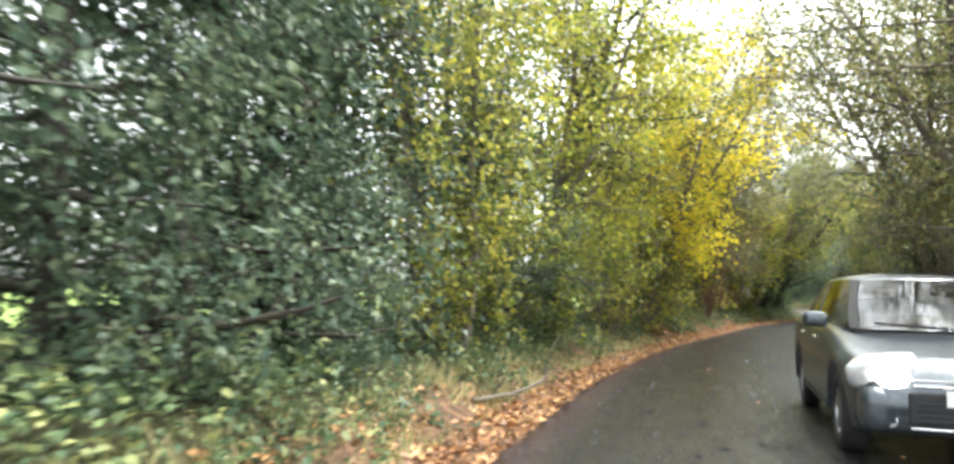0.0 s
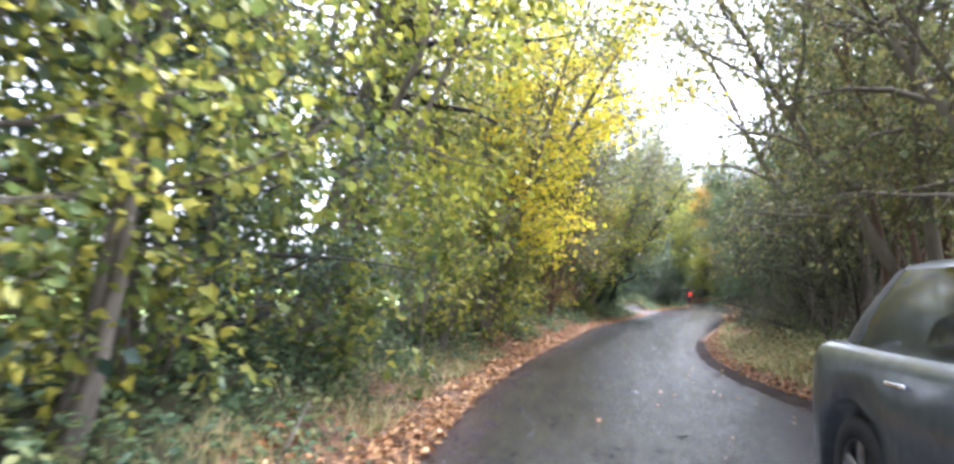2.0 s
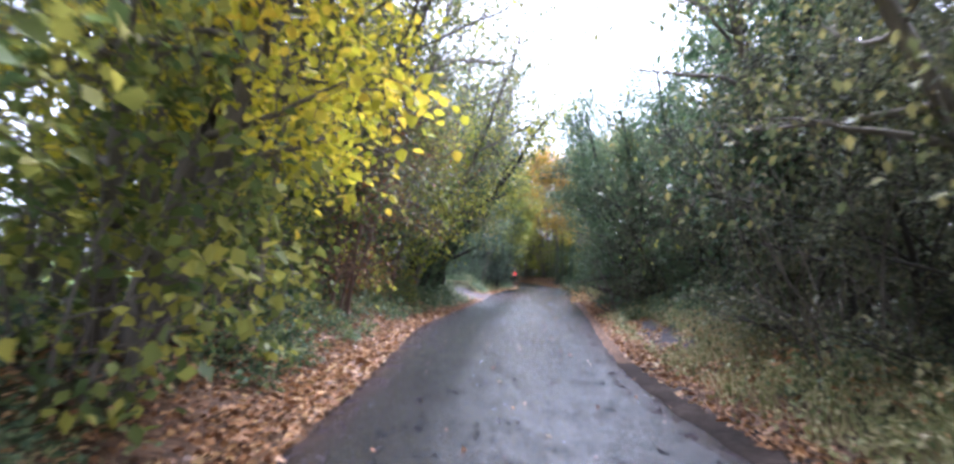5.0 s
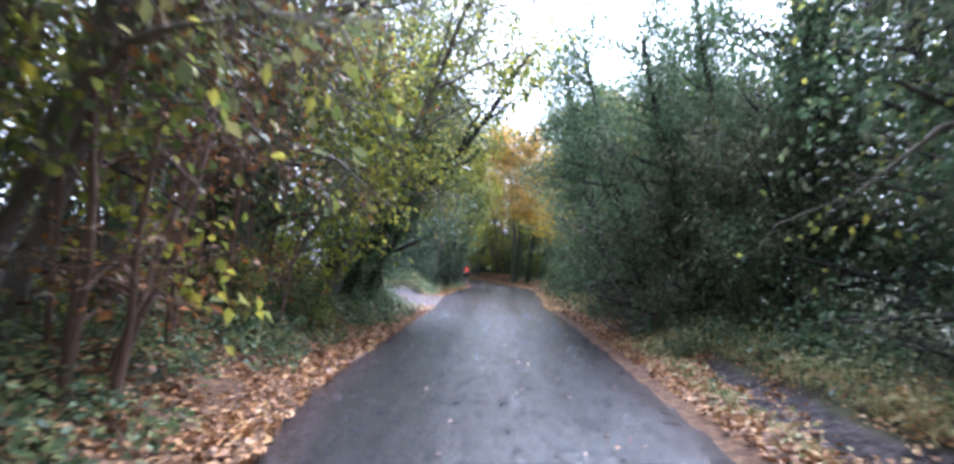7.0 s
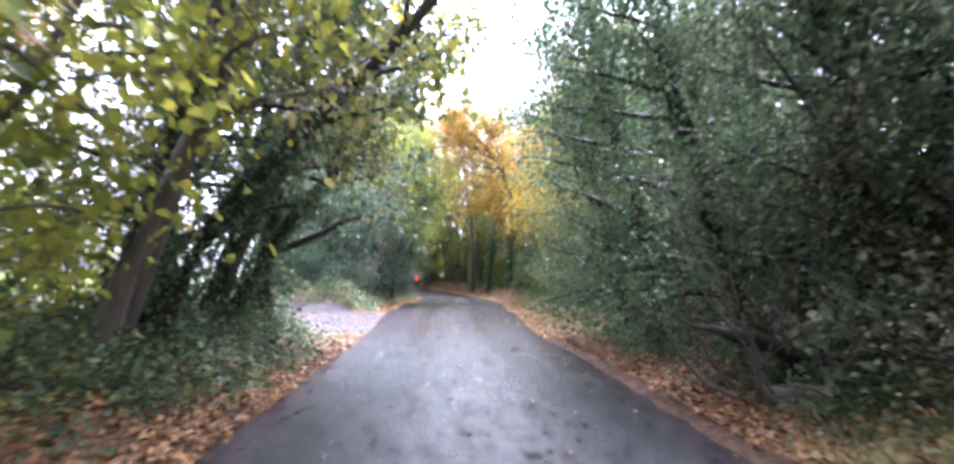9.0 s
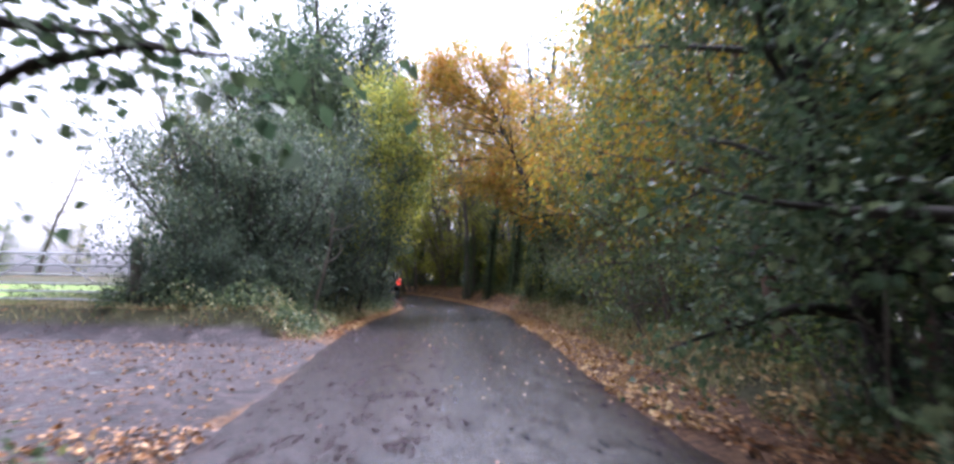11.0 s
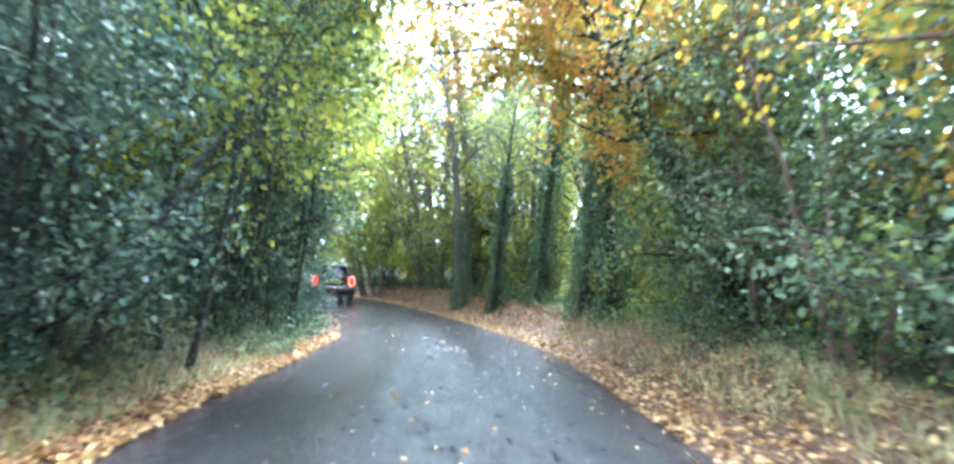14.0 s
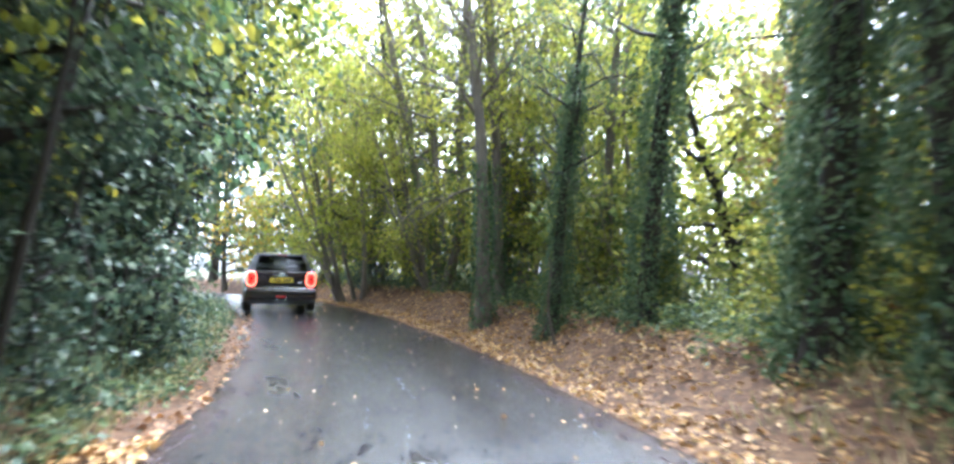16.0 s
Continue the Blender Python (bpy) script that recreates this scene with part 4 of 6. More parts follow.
plant_all(make_plant("arching_tree", "brown-leaved tree arching across the lane", "tree", 27, height=9.5, stems=2, spread=0.3, radius=0.13, lean=(0.26, 0), wobble=0.09, flare=0.15,
                     limbs=40, first=0.3, reach=2.7, rise=0.3, shape="round", twigs=16, twig=0.8, leaves=15, size=0.082, ratio=0.62, bark=BARK_GREY, leaf=LEAF_OLIVE,
                     twig_share=0.6, sweep=0.45, scatter=0.17),
          [(27.4, -2.2, 1.2, 0), (35.0, -1.6, 1.15, 0), (38.2, -1.9, 1.1, 10), (22.8, -3.6, 1.2, 0), (10.2, 2.8, 1.0, 10), (13.2, 2.5, 1.12, -10), (16.8, 2.8, 1.12, 0), (20.4, 3.0, 1.05, 20)])

plant_all(make_plant("bare_tree", "nearly leafless tree with arching grey branches", "tree", 18, height=9.5, radius=0.17, lean=(0.2, 0.02), wobble=0.1, limbs=24, first=0.3,
                     reach=3.2, rise=0.35, shape="top", twigs=26, twig=1.0, leaves=5, size=0.08, bark=BARK_GREY, leaf=LEAF_HAZEL, twig_share=1.0, scatter=0.2, ivy=900, ivy_to=0.4),
          [(23.6, -2.3, 0.95, 0), (25.4, -1.8, 1.1, 0), (26.6, 3.0, 1.0, 0), (31.0, -1.8, 1.05, 0), (28.6, -2.0, 0.95, 0), (33.0, -2.4, 1.0, 10), (64.5, -2.6, 1.0, 0), (*at_xy(24.2, 54.6), 0.6, 200), (*at_xy(26.2, 111.0), 1.35, 60), (*at_xy(21.5, 118.0), 1.2, 160), (*at_xy(44.5, 71.5), 1.15, 30), (69.6, 2.6, 1.15, 10), (73.6, 2.4, 1.2, -15), (75.4, -2.2, 1.2, 0)])

plant_all(make_plant("thicket", "leggy brown thicket of thin bare stems", "shrub", 19, height=5.6, stems=9, spread=0.7, radius=0.035, wobble=0.1, flare=0.3, limbs=54,
                     first=0.15, reach=1.3, rise=0.55, twigs=11, twig=0.65, leaves=7, size=0.09, bark=BARK_BROWN, leaf=LEAF_BROWN, twig_share=1.0, scatter=0.13),
          [(27.2, -1.6, 1.0, 0), (29.4, -1.9, 1.1, 100), (31.4, -1.9, 1.05, 220), (30.4, -3.7, 1.1, 30), (61.5, 3.8, 0.8, 0),
           (37.6, -3.0, 0.9, 40)])

plant_all(make_plant("beech", "tall beech with orange and gold autumn leaves", "tree", 20, height=12.0, radius=0.22, lean=(0.52, 0), limbs=60, first=0.36, reach=4.0, rise=0.2,
                     shape="round", twigs=30, twig=0.85, leaves=20, size=0.115, ratio=0.7, bark=BARK_DARK, leaf=LEAF_BEECH, second=(LEAF_GOLD, 0.5), sweep=0.8, ivy=1500, ivy_to=0.5, ivy_thick=0.12),
          [(56.0, 3.0, 0.92, 0)])
plant_all(make_plant("golden_tree", "roadside tree with hanging golden leaves", "tree", 21, height=7.5, radius=0.13, lean=(0.1, 0), limbs=32, first=0.26, reach=2.4, rise=0.2,
                     twigs=15, twig=0.7, leaves=19, size=0.088, ratio=0.75, bark=BARK_BROWN, leaf=LEAF_GOLD, hang=0.9, second=(LEAF_GREEN, 0.25), sweep=0.2),
          [(46.4, 3.3, 1.2, 0), (53.0, 3.0, 1.2, 100), (50.6, 2.8, 1.0, -30), (42.6, 3.5, 0.95, 90), (44.2, 3.0, 1.0, 10)])

ELM = make_plant("hedgerow_elm", "leafy green hedgerow tree with drooping sprays", "tree", 22, height=8.2, stems=3, spread=0.35, radius=0.1, lean=(0.06, 0), wobble=0.08, flare=0.2, limbs=45,
                 first=0.08, reach=2.1, rise=0.25, shape="hedge", twigs=15, twig=0.7, leaves=16, size=0.098, ratio=0.72, bark=BARK_DARK, leaf=LEAF_GREEN, hang=0.8, sweep=0.25, twig_share=0.3)
plant_all(ELM, [(45.0, 4.4, 1.0, 0), (48.2, 3.6, 1.1, 30), (51.0, 3.8, 1.1, -30), (42.0, 4.0, 1.0, 40), (54.0, 4.2, 1.1, -60), (56.8, 3.8, 1.1, 20)])

plant_all(make_plant("ivy_hung_hawthorn", "grey-green hedgerow tree hung with ivy to the ground", "tree", 28, height=6.4, stems=4, spread=0.5, radius=0.07, lean=(0.05, 0), wobble=0.1, flare=0.3,
                     limbs=44, first=0.1, reach=1.7, rise=0.28, shape="hedge", twigs=14, twig=0.6, leaves=15, size=0.082, ratio=0.75, bark=BARK_BROWN, leaf=LEAF_SAGE, hang=0.9,
                     second=(LEAF_GREEN, 0.2), twig_share=0.4, scatter=0.16),
          [(47.4, 2.8, 0.95, 0), (49.4, 2.8, 1.0, 60), (51.8, 2.8, 0.95, 130), (53.6, 2.8, 1.0, 200), (55.6, 2.8, 0.95, 280), (44.2, 3.5, 0.85, 20), (45.8, 3.2, 0.8, 220), (57.2, 2.8, 0.9, 90)])
plant_all(make_plant("lime_sapling", "slender tree with pale stems and yellow-green sprays", "tree", 29, height=7.6, stems=3, spread=0.3, radius=0.04, lean=(0.08, 0), wobble=0.06, flare=0.14,
                     limbs=36, first=0.4, reach=1.8, rise=0.15, shape="round", twigs=12, twig=0.75, leaves=15, size=0.095, ratio=0.75, bark=BARK_DARK, leaf=LEAF_LIME, hang=0.7,
                     second=(LEAF_GREEN, 0.35), twig_share=0.4, sweep=0.75, broad=True),
          [(*at_xy(29.6, 56.9), 1.25, 0), (*at_xy(31.1, 59.2), 1.25, 15), (*at_xy(32.9, 61.2), 1.25, 10), (*at_xy(34.9, 65.4), 1.3, -10), (*at_xy(36.2, 68.8), 1.3, 0), (57.8, 3.2, 0.85, 20), (60.4, 4.2, 0.9, -30)])

TALL = make_plant("woodland_tree", "tall straight woodland trunk clad in dark ivy", "tree", 23, height=12.0, radius=0.24, lean=(0.02, 0.02), wobble=0.04, limbs=18, first=0.42, reach=2.6, rise=0.35,
                  shape="top", twigs=15, twig=0.8, leaves=10, size=0.1, ratio=0.7, bark=BARK_DARK, leaf=LEAF_IVY, ivy=9000, ivy_to=0.7, ivy_thick=0.23, ivy_size=0.075)
plant_all(TALL, [(*at_xy(39.55, 58.9), 1.05, 0), (*at_xy(40.1, 59.1), 0.95, 90), (*at_xy(38.95, 57.5), 0.9, 200), (*at_xy(41.5, 62.4), 0.85, 40), (*at_xy(43.4, 60.5), 0.9, 300),
                 (*at_xy(41.3, 64.2), 0.6, 10), (*at_xy(46.5, 66.0), 1.0, 150)])
plant_all(make_plant("slender_tree", "slender grey trunk with bare upward branches", "tree", 33, height=13.0, radius=0.15, lean=(0.01, 0.0), wobble=0.035, limbs=24, first=0.36, reach=2.4, rise=0.75,
                     shape="top", twigs=14, twig=0.9, leaves=4, size=0.085, bark=BARK_GREY, leaf=LEAF_HAZEL, twig_share=1.0, scatter=0.2, ivy=1500, ivy_to=0.3, ivy_thick=0.07, ivy_size=0.07),
          [(*at_xy(42.0, 66.8), 1.0, 0), (*at_xy(43.1, 67.6), 0.85, 80), (*at_xy(44.4, 68.3), 0.95, 200), (*at_xy(43.9, 65.2), 0.8, 140), (*at_xy(44.6, 72.0), 0.9, 30)])


plant_all(make_plant("leafless_shrub", "leggy leafless shrub of pale stems under the hedge", "shrub", 35, height=3.0, stems=9, spread=0.6, radius=0.022, wobble=0.12, flare=0.25, limbs=18, first=0.25,
                     reach=0.7, rise=0.8, shape="hedge", twigs=5, twig=0.4, leaves=0, bark=BARK_GREY, leaf=LEAF_OLIVE, twig_share=1.0),
          [(34.4, 1.5, 1.0, 0), (35.8, 1.7, 0.9, 60), (37.4, 1.6, 1.0, 130), (39.0, 1.7, 0.95, 200), (40.4, 1.6, 0.85, 280), (13.0, 2.1, 0.9, 10), (15.2, 2.2, 1.0, 80), (17.4, 2.1, 0.9, 150),
           (19.4, 2.2, 0.95, 220), (21.4, 2.0, 0.9, 300), (23.2, 2.1, 0.9, 40), (11.0, 2.2, 0.9, 110), (46.6, 1.9, 0.7, 0), (48.8, 1.9, 0.75, 90), (51.0, 2.0, 0.7, 180), (17.6, -1.5, 1.0, 30), (21.0, -1.6, 0.9, 120)], "hedge shrubs")


# ---- the woods behind, coarser in leaf ----
def far_tree(name, label, seed, leaf, height=9.0):
    return make_plant(name, label, "tree", seed, height=height, radius=0.16, wobble=0.06, limbs=26, first=0.1, reach=2.8, rise=0.3, shape="hedge", twigs=13, twig=0.9,
                      leaves=11, size=0.18, ratio=0.7, bark=BARK_DARK, leaf=leaf, twig_share=0.25, scatter=0.24)


WOODS = "woods behind the lane"
plant_all(far_tree("background_tree", "dark ivied tree filling the hedge behind", 65, LEAF_IVY, 8.0),
          [(25.4, 5.8, 1.3, 0), (27.8, 6.8, 1.35, 40), (30.2, 5.6, 0.62, 90), (*at_xy(24.8, 30.0), 1.1, 130), (*at_xy(23.4, 28.0), 1.1, 10), (32.4, 6.2, 0.6, 130), (34.6, 5.2, 0.6, 180), (*at_xy(24.8, 34.6), 0.85, 40), (*at_xy(26.5, 38.2), 0.9, 280), (36.8, 5.8, 0.75, 220), (39.2, 5.2, 0.75, 260), (41.6, 5.8, 1.0, 300),
           (44.0, 5.6, 1.0, 20), (46.6, 6.0, 1.05, 70), (49.2, 5.8, 1.05, 110), (52.0, 6.0, 1.1, 160), (54.8, 6.2, 1.1, 210), (7.0, -5.2, 0.9, 120),
           (57.4, -5.0, 1.0, 60), (60.4, -4.8, 1.1, 100), (*at_xy(28.6, 62.6), 1.25, 0), (*at_xy(43.2, 87.0), 1.4, 40), (*at_xy(40.4, 89.0), 1.4, 90), (*at_xy(46.0, 84.6), 1.2, 130), (29.2, -6.2, 0.9, 90), (*at_xy(10.6, 33.6), 0.75, 30), (20.6, 5.6, 1.0, 170)], WOODS)
plant_all(make_plant("understorey_shrub", "leafy yellow-green understorey shrub", "shrub", 64, height=2.8, stems=5, spread=0.4, radius=0.03, wobble=0.12, flare=0.5, limbs=30, first=0.1,
                     reach=1.3, rise=0.4, shape="hedge", twigs=10, twig=0.5, leaves=6, size=0.15, ratio=0.72, bark=BARK_GREY, leaf=LEAF_HAZEL, second=(LEAF_GREEN, 0.2)),
          [(56.0, 4.2, 1.0, 0), (58.0, 5.0, 1.1, 60), (60.2, 4.0, 1.0, 120), (62.6, 4.4, 1.1, 200), (65.0, 3.4, 1.0, 260), (67.0, 4.6, 1.2, 320), (69.6, 3.8, 1.1, 30),
           (72.0, 3.6, 1.1, 90), (74.6, 3.4, 1.2, 150), (77.4, 3.0, 1.2, 210), (*at_xy(44.6, 82.5), 1.3, 0),
           (*at_xy(46.8, 79.5), 1.3, 240), (57.0, 7.0, 1.2, 0), (59.4, 2.5, 0.5, 30), (61.4, 2.6, 0.55, 90), (63.8, 2.5, 0.5, 150), (66.2, 2.4, 0.55, 210), (63.5, 7.0, 1.3, 45), (18.4, -1.7, 0.8, 30), (20.4, -1.5, 0.9, 80), (22.2, -1.5, 0.85, 130), (24.2, -1.6, 0.75, 190), (12.4, -1.9, 0.75, 240), (14.4, -1.8, 0.8, 300), (10.4, -2.0, 0.6, 20), (*at_xy(13.8, 37.6), 0.95, 60), (*at_xy(14.7, 40.4), 1.0, 160), (*at_xy(11.7, 32.0), 0.32, 60), (*at_xy(13.6, 33.8), 0.36, 150)], "understorey shrubs")
plant_all(far_tree("background_tree", "golden-brown tree at the far bend of the lane", 66, LEAF_GOLD, 8.0), [(*at_xy(44.9, 82.4), 1.15, 0), (*at_xy(43.0, 84.8), 1.05, 80)], WOODS)
plant_all(far_tree("background_tree", "green tree in the woods behind the lane", 61, LEAF_GREEN),
          [(*at_xy(51.5, 62.0), 0.9, 0), (*at_xy(30.0, 73.0), 1.0, 20), (*at_xy(18.0, 112.0), 0.5, 200),
           (*at_xy(38.5, 47.5), 1.0, 10), (*at_xy(40.3, 54.2), 1.1, 70), (*at_xy(38.8, 51.4), 1.1, 160), (*at_xy(31.0, 37.0), 1.0, 80), (*at_xy(22.5, 26.5), 0.95, 120), (*at_xy(10.0, 38.0), 0.9, 0),
           (*at_xy(23.0, 108.0), 0.5, 0)], WOODS)
plant_all(far_tree("background_tree", "yellowing tree in the woods behind the lane", 62, LEAF_LIME, 8.0),
          [(*at_xy(45.0, 62.8), 0.9, 40), (*at_xy(47.6, 68.4), 0.8, 160), (*at_xy(44.0, 57.6), 0.8, 90), (*at_xy(46.5, 61.5), 0.9, 0), (*at_xy(50.5, 70.0), 1.1, 70), (*at_xy(55.0, 66.5), 1.2, 10), (*at_xy(48.6, 78.0), 1.25, 130), (*at_xy(49.5, 66.0), 1.0, 50), (*at_xy(46.0, 75.5), 1.3, 100),
           (*at_xy(43.5, 57.5), 0.85, 10), (*at_xy(35.5, 43.0), 1.0, 0), (*at_xy(13.5, 42.5), 0.85, 60), (*at_xy(11.6, 35.8), 0.85, 150), (*at_xy(8.6, 30.2), 0.85, 30)], WOODS)
plant_all(far_tree("background_tree", "olive-brown tree in the woods behind the lane", 63, LEAF_OLIVE),
          [(*at_xy(50.5, 76.0), 1.0, 0), (*at_xy(45.5, 60.5), 1.35, 120), (*at_xy(47.0, 73.4), 1.3, 90), (*at_xy(48.0, 83.0), 1.1, 50), (*at_xy(34.0, 106.0), 0.6, 20),
           (*at_xy(18.5, 20.0), 0.95, 80), (*at_xy(28.5, 107.0), 0.5, 60)], WOODS)


# ---- fallen leaves, undergrowth, grass ----
def band(rng, n, y0, y1, e0, e1, side, bias=1.0):
    """Random places in a band beside the lane."""
    ok = np.where((MID[:, 1] >= y0) & (MID[:, 1] <= y1) & (np.arange(len(MID)) <= np.argmax(MID[:, 1])))[0]
    k = ok[rng.integers(0, len(ok), n)]
    f = rng.random(n)[:, None]
    k2 = np.minimum(k + 1, len(MID) - 1)
    e = (e0 + (e1 - e0) * rng.random(n) ** bias)[:, None]
    edge = EDGE_L if side < 0 else EDGE_R
    p = edge[k] * (1 - f) + edge[k2] * f + side * ACROSS[k] * e
    return p[:, 0], p[:, 1]


def lay_leaves(name, label, seed, n, y0, y1, e0, e1, side, material, size=0.075, bias=1.4, lift=0.012, surface=None):
    rng = np.random.default_rng(seed)
    x, y = band(rng, n, y0, y1, e0, e1, side, bias)
    clump = wave(x, y, 1.7, seed) + wave(x, y, 6.0, seed + 1) + rng.normal(size=n) * 0.5
    keep = clump > -0.55
    x, y = x[keep], y[keep]
    n = len(x)
    k, e = lane_at(x, y)
    z = np.where(e == 0, lane_rise(y) + 0.018, ground_height(x, y) + 0.012) + rng.uniform(0, lift, n)
    a = rng.uniform(0, 2 * np.pi, n)
    axis = np.c_[np.cos(a), np.sin(a), rng.normal(size=n) * 0.22]
    ln = size * rng.uniform(0.55, 1.3, n)
    me = leaf_mesh(name, rng, np.c_[x, y, z], axis, ln, ln * 0.72)
    tagged(mesh_part(name, me, material), label, "fallen leaves", kind="stuff")


lay_leaves("fallen_leaves", "wet brown leaves drifted along the lane edge", 31, 19000, -2, 41, -0.04, 1.15, -1, LITTER, lift=0.03)
lay_leaves("fallen_leaves", "brown leaves caught in the grassy verge", 32, 9000, 8, 41, 0.22, 0.85, 1, LITTER)
lay_leaves("fallen_leaves", "brown leaves spread under the dark hedge", 36, 9000, 29, 41, 0.4, 2.2, 1, LITTER, bias=1.1)
lay_leaves("fallen_leaves", "golden leaves drifted along the wooded bank", 33, 23000, 41, 80, -0.05, 2.4, 1, LITTER_GOLD, lift=0.03, bias=1.2)
lay_leaves("fallen_leaves", "golden leaves along the grassy lane edge", 34, 6500, 50, 60.5, -0.15, 0.9, -1, LITTER_GOLD)
lay_leaves("fallen_leaves", "few dull leaves under the ivy bank", 29, 1200, 60, 76, -0.1, 0.8, -1, LITTER)
lay_leaves("fallen_leaves", "scattered leaves stuck to wet asphalt", 35, 480, 42, 80, -3.4, -0.05, 1, LITTER_GOLD, size=0.055, bias=0.6, lift=0.004)
lay_leaves("fallen_leaves", "a few brown leaves stuck to the wet lane", 25, 240, 4, 42, -3.2, -0.05, 1, LITTER, size=0.052, bias=0.6, lift=0.004)


def undergrowth(name, label, seed, n, y0, y1, e0, e1, side, material, size=0.09, tall=0.4, clumps=140):
    """Low leafy growth in clumps on the bank."""
    rng = np.random.default_rng(seed)
    cx, cy = band(rng, clumps, y0, y1, e0, e1, side)
    ch = tall * rng.uniform(0.35, 1.2, clumps)
    cr = rng.uniform(0.25, 0.6, clumps)
    k = rng.integers(0, clumps, n)
    a, r = rng.uniform(0, 2 * np.pi, n), np.sqrt(rng.random(n))
    x, y = cx[k] + np.cos(a) * r * cr[k], cy[k] + np.sin(a) * r * cr[k]
    kk, e = lane_at(x, y)
    ok = (np.abs(e) > 0.15) & (np.maximum(apron(x, y), layby(x, y)) < 0.3)
    x, y, a, r, k = x[ok], y[ok], a[ok], r[ok], k[ok]
    z = ground_height(x, y) + ch[k] * (1 - 0.6 * r * r) * rng.uniform(0.1, 1.0, len(x))
    axis = np.c_[np.cos(a), np.sin(a), rng.uniform(-0.7, 0.6, len(x))] + rng.normal(size=(len(x), 3)) * 0.35
    ln = size * rng.uniform(0.55, 1.3, len(x))
    tagged(mesh_part(name, leaf_mesh(name, rng, np.c_[x, y, z], axis, ln, ln * 0.65), material), label, "undergrowth", kind="stuff")


lay_leaves("fallen_leaves", "thick brown leaf litter under the hazels", 37, 16000, 18, 36, 0.2, 2.4, -1, LITTER, bias=0.9, lift=0.04)
lay_leaves("fallen_leaves", "stray leaves trodden into the muddy entrance", 38, 8000, 40, 51, 0.0, 7.0, -1, LITTER, size=0.055, bias=0.8, lift=0.006)


lay_leaves("fallen_leaves", "sodden leaves over the rutted verge", 40, 5000, 22.5, 31, 0.35, 2.2, 1, LITTER, bias=0.9)
lay_leaves("fallen_leaves", "leaves drifted at the back of the entrance", 39, 9000, 48.2, 54, 0.0, 4.0, -1, LITTER, size=0.075, bias=1.2)
undergrowth("undergrowth", "ivy and bramble covering the shady bank", 41, 18000, -3, 41, 0.9, 3.4, -1, BRAMBLE, 0.085, 0.55, 330)
undergrowth("undergrowth", "brambles and nettles under the hedge", 42, 10000, 4, 41, 1.6, 3.2, 1, BRAMBLE, 0.08, 0.6, 200)
undergrowth("undergrowth", "nettles and dock among the verge grass", 28, 13000, 6, 33, 0.7, 2.2, 1, WEEDS, 0.07, 0.42, 260)
undergrowth("undergrowth", "dry brown stalks and leaves on the verge", 27, 6000, 6, 33, 0.7, 2.4, 1, LITTER, 0.06, 0.38, 150)
undergrowth("undergrowth", "trailing ivy over the shaded bank", 26, 12000, 2, 20, 0.8, 2.8, -1, LEAF_IVY, 0.07, 0.3, 200)
undergrowth("undergrowth", "low green weeds along the lane", 43, 9000, 50, 78, 0.7, 2.4, -1, BRAMBLE, 0.08, 0.45, 160)
undergrowth("undergrowth", "dark ivy spilling to the lane edge", 45, 9000, 57, 76, 0.3, 1.3, -1, BRAMBLE, 0.08, 0.5, 110)
undergrowth("undergrowth", "ivy and ferns on the bank by the entrance", 46, 9000, 34, 41.5, 0.45, 3.2, -1, BRAMBLE, 0.085, 0.5, 90)
undergrowth("undergrowth", "ivy trailing under the dark hedge", 47, 9000, 28, 41, 1.0, 2.8, 1, LEAF_IVY, 0.085, 0.5, 100)
undergrowth("undergrowth", "ferns and ivy under the brown thicket", 48, 11000, 22, 35, 0.8, 3.2, -1, BRAMBLE, 0.085, 0.5, 130)
undergrowth("undergrowth", "shrubby saplings on the wooded bank", 44, 12000, 42, 80, 1.9, 4.6, 1, LEAF_GREEN, 0.085, 0.9, 200)


def grass(name, label, seed, n, y0, y1, e0, e1, side, tall=0.3, limit=0.3):
    rng = np.random.default_rng(seed)
    x, y = band(rng, n, y0, y1, e0, e1, side)
    ok = (wave(x, y, 1.3, seed) + wave(x, y, 4.0, seed) * 0.7 + rng.normal(size=n) * 0.3 > -0.25) & (np.maximum(apron(x, y), layby(x, y)) < limit)
    x, y = x[ok], y[ok]
    n = len(x)
    z = ground_height(x, y) - 0.02
    h = tall * rng.uniform(0.4, 1.3, n) * (0.8 + 0.4 * wave(x, y, 2.0, seed))
    axis = np.c_[rng.normal(size=n) * 0.45, rng.normal(size=n) * 0.45, np.ones(n)]
    me = leaf_mesh(name, rng, np.c_[x, y, z], axis, h, np.full(n, 0.012) * rng.uniform(0.7, 1.6, n))
    tagged(mesh_part(name, me, GRASS), label, "grass", kind="stuff")


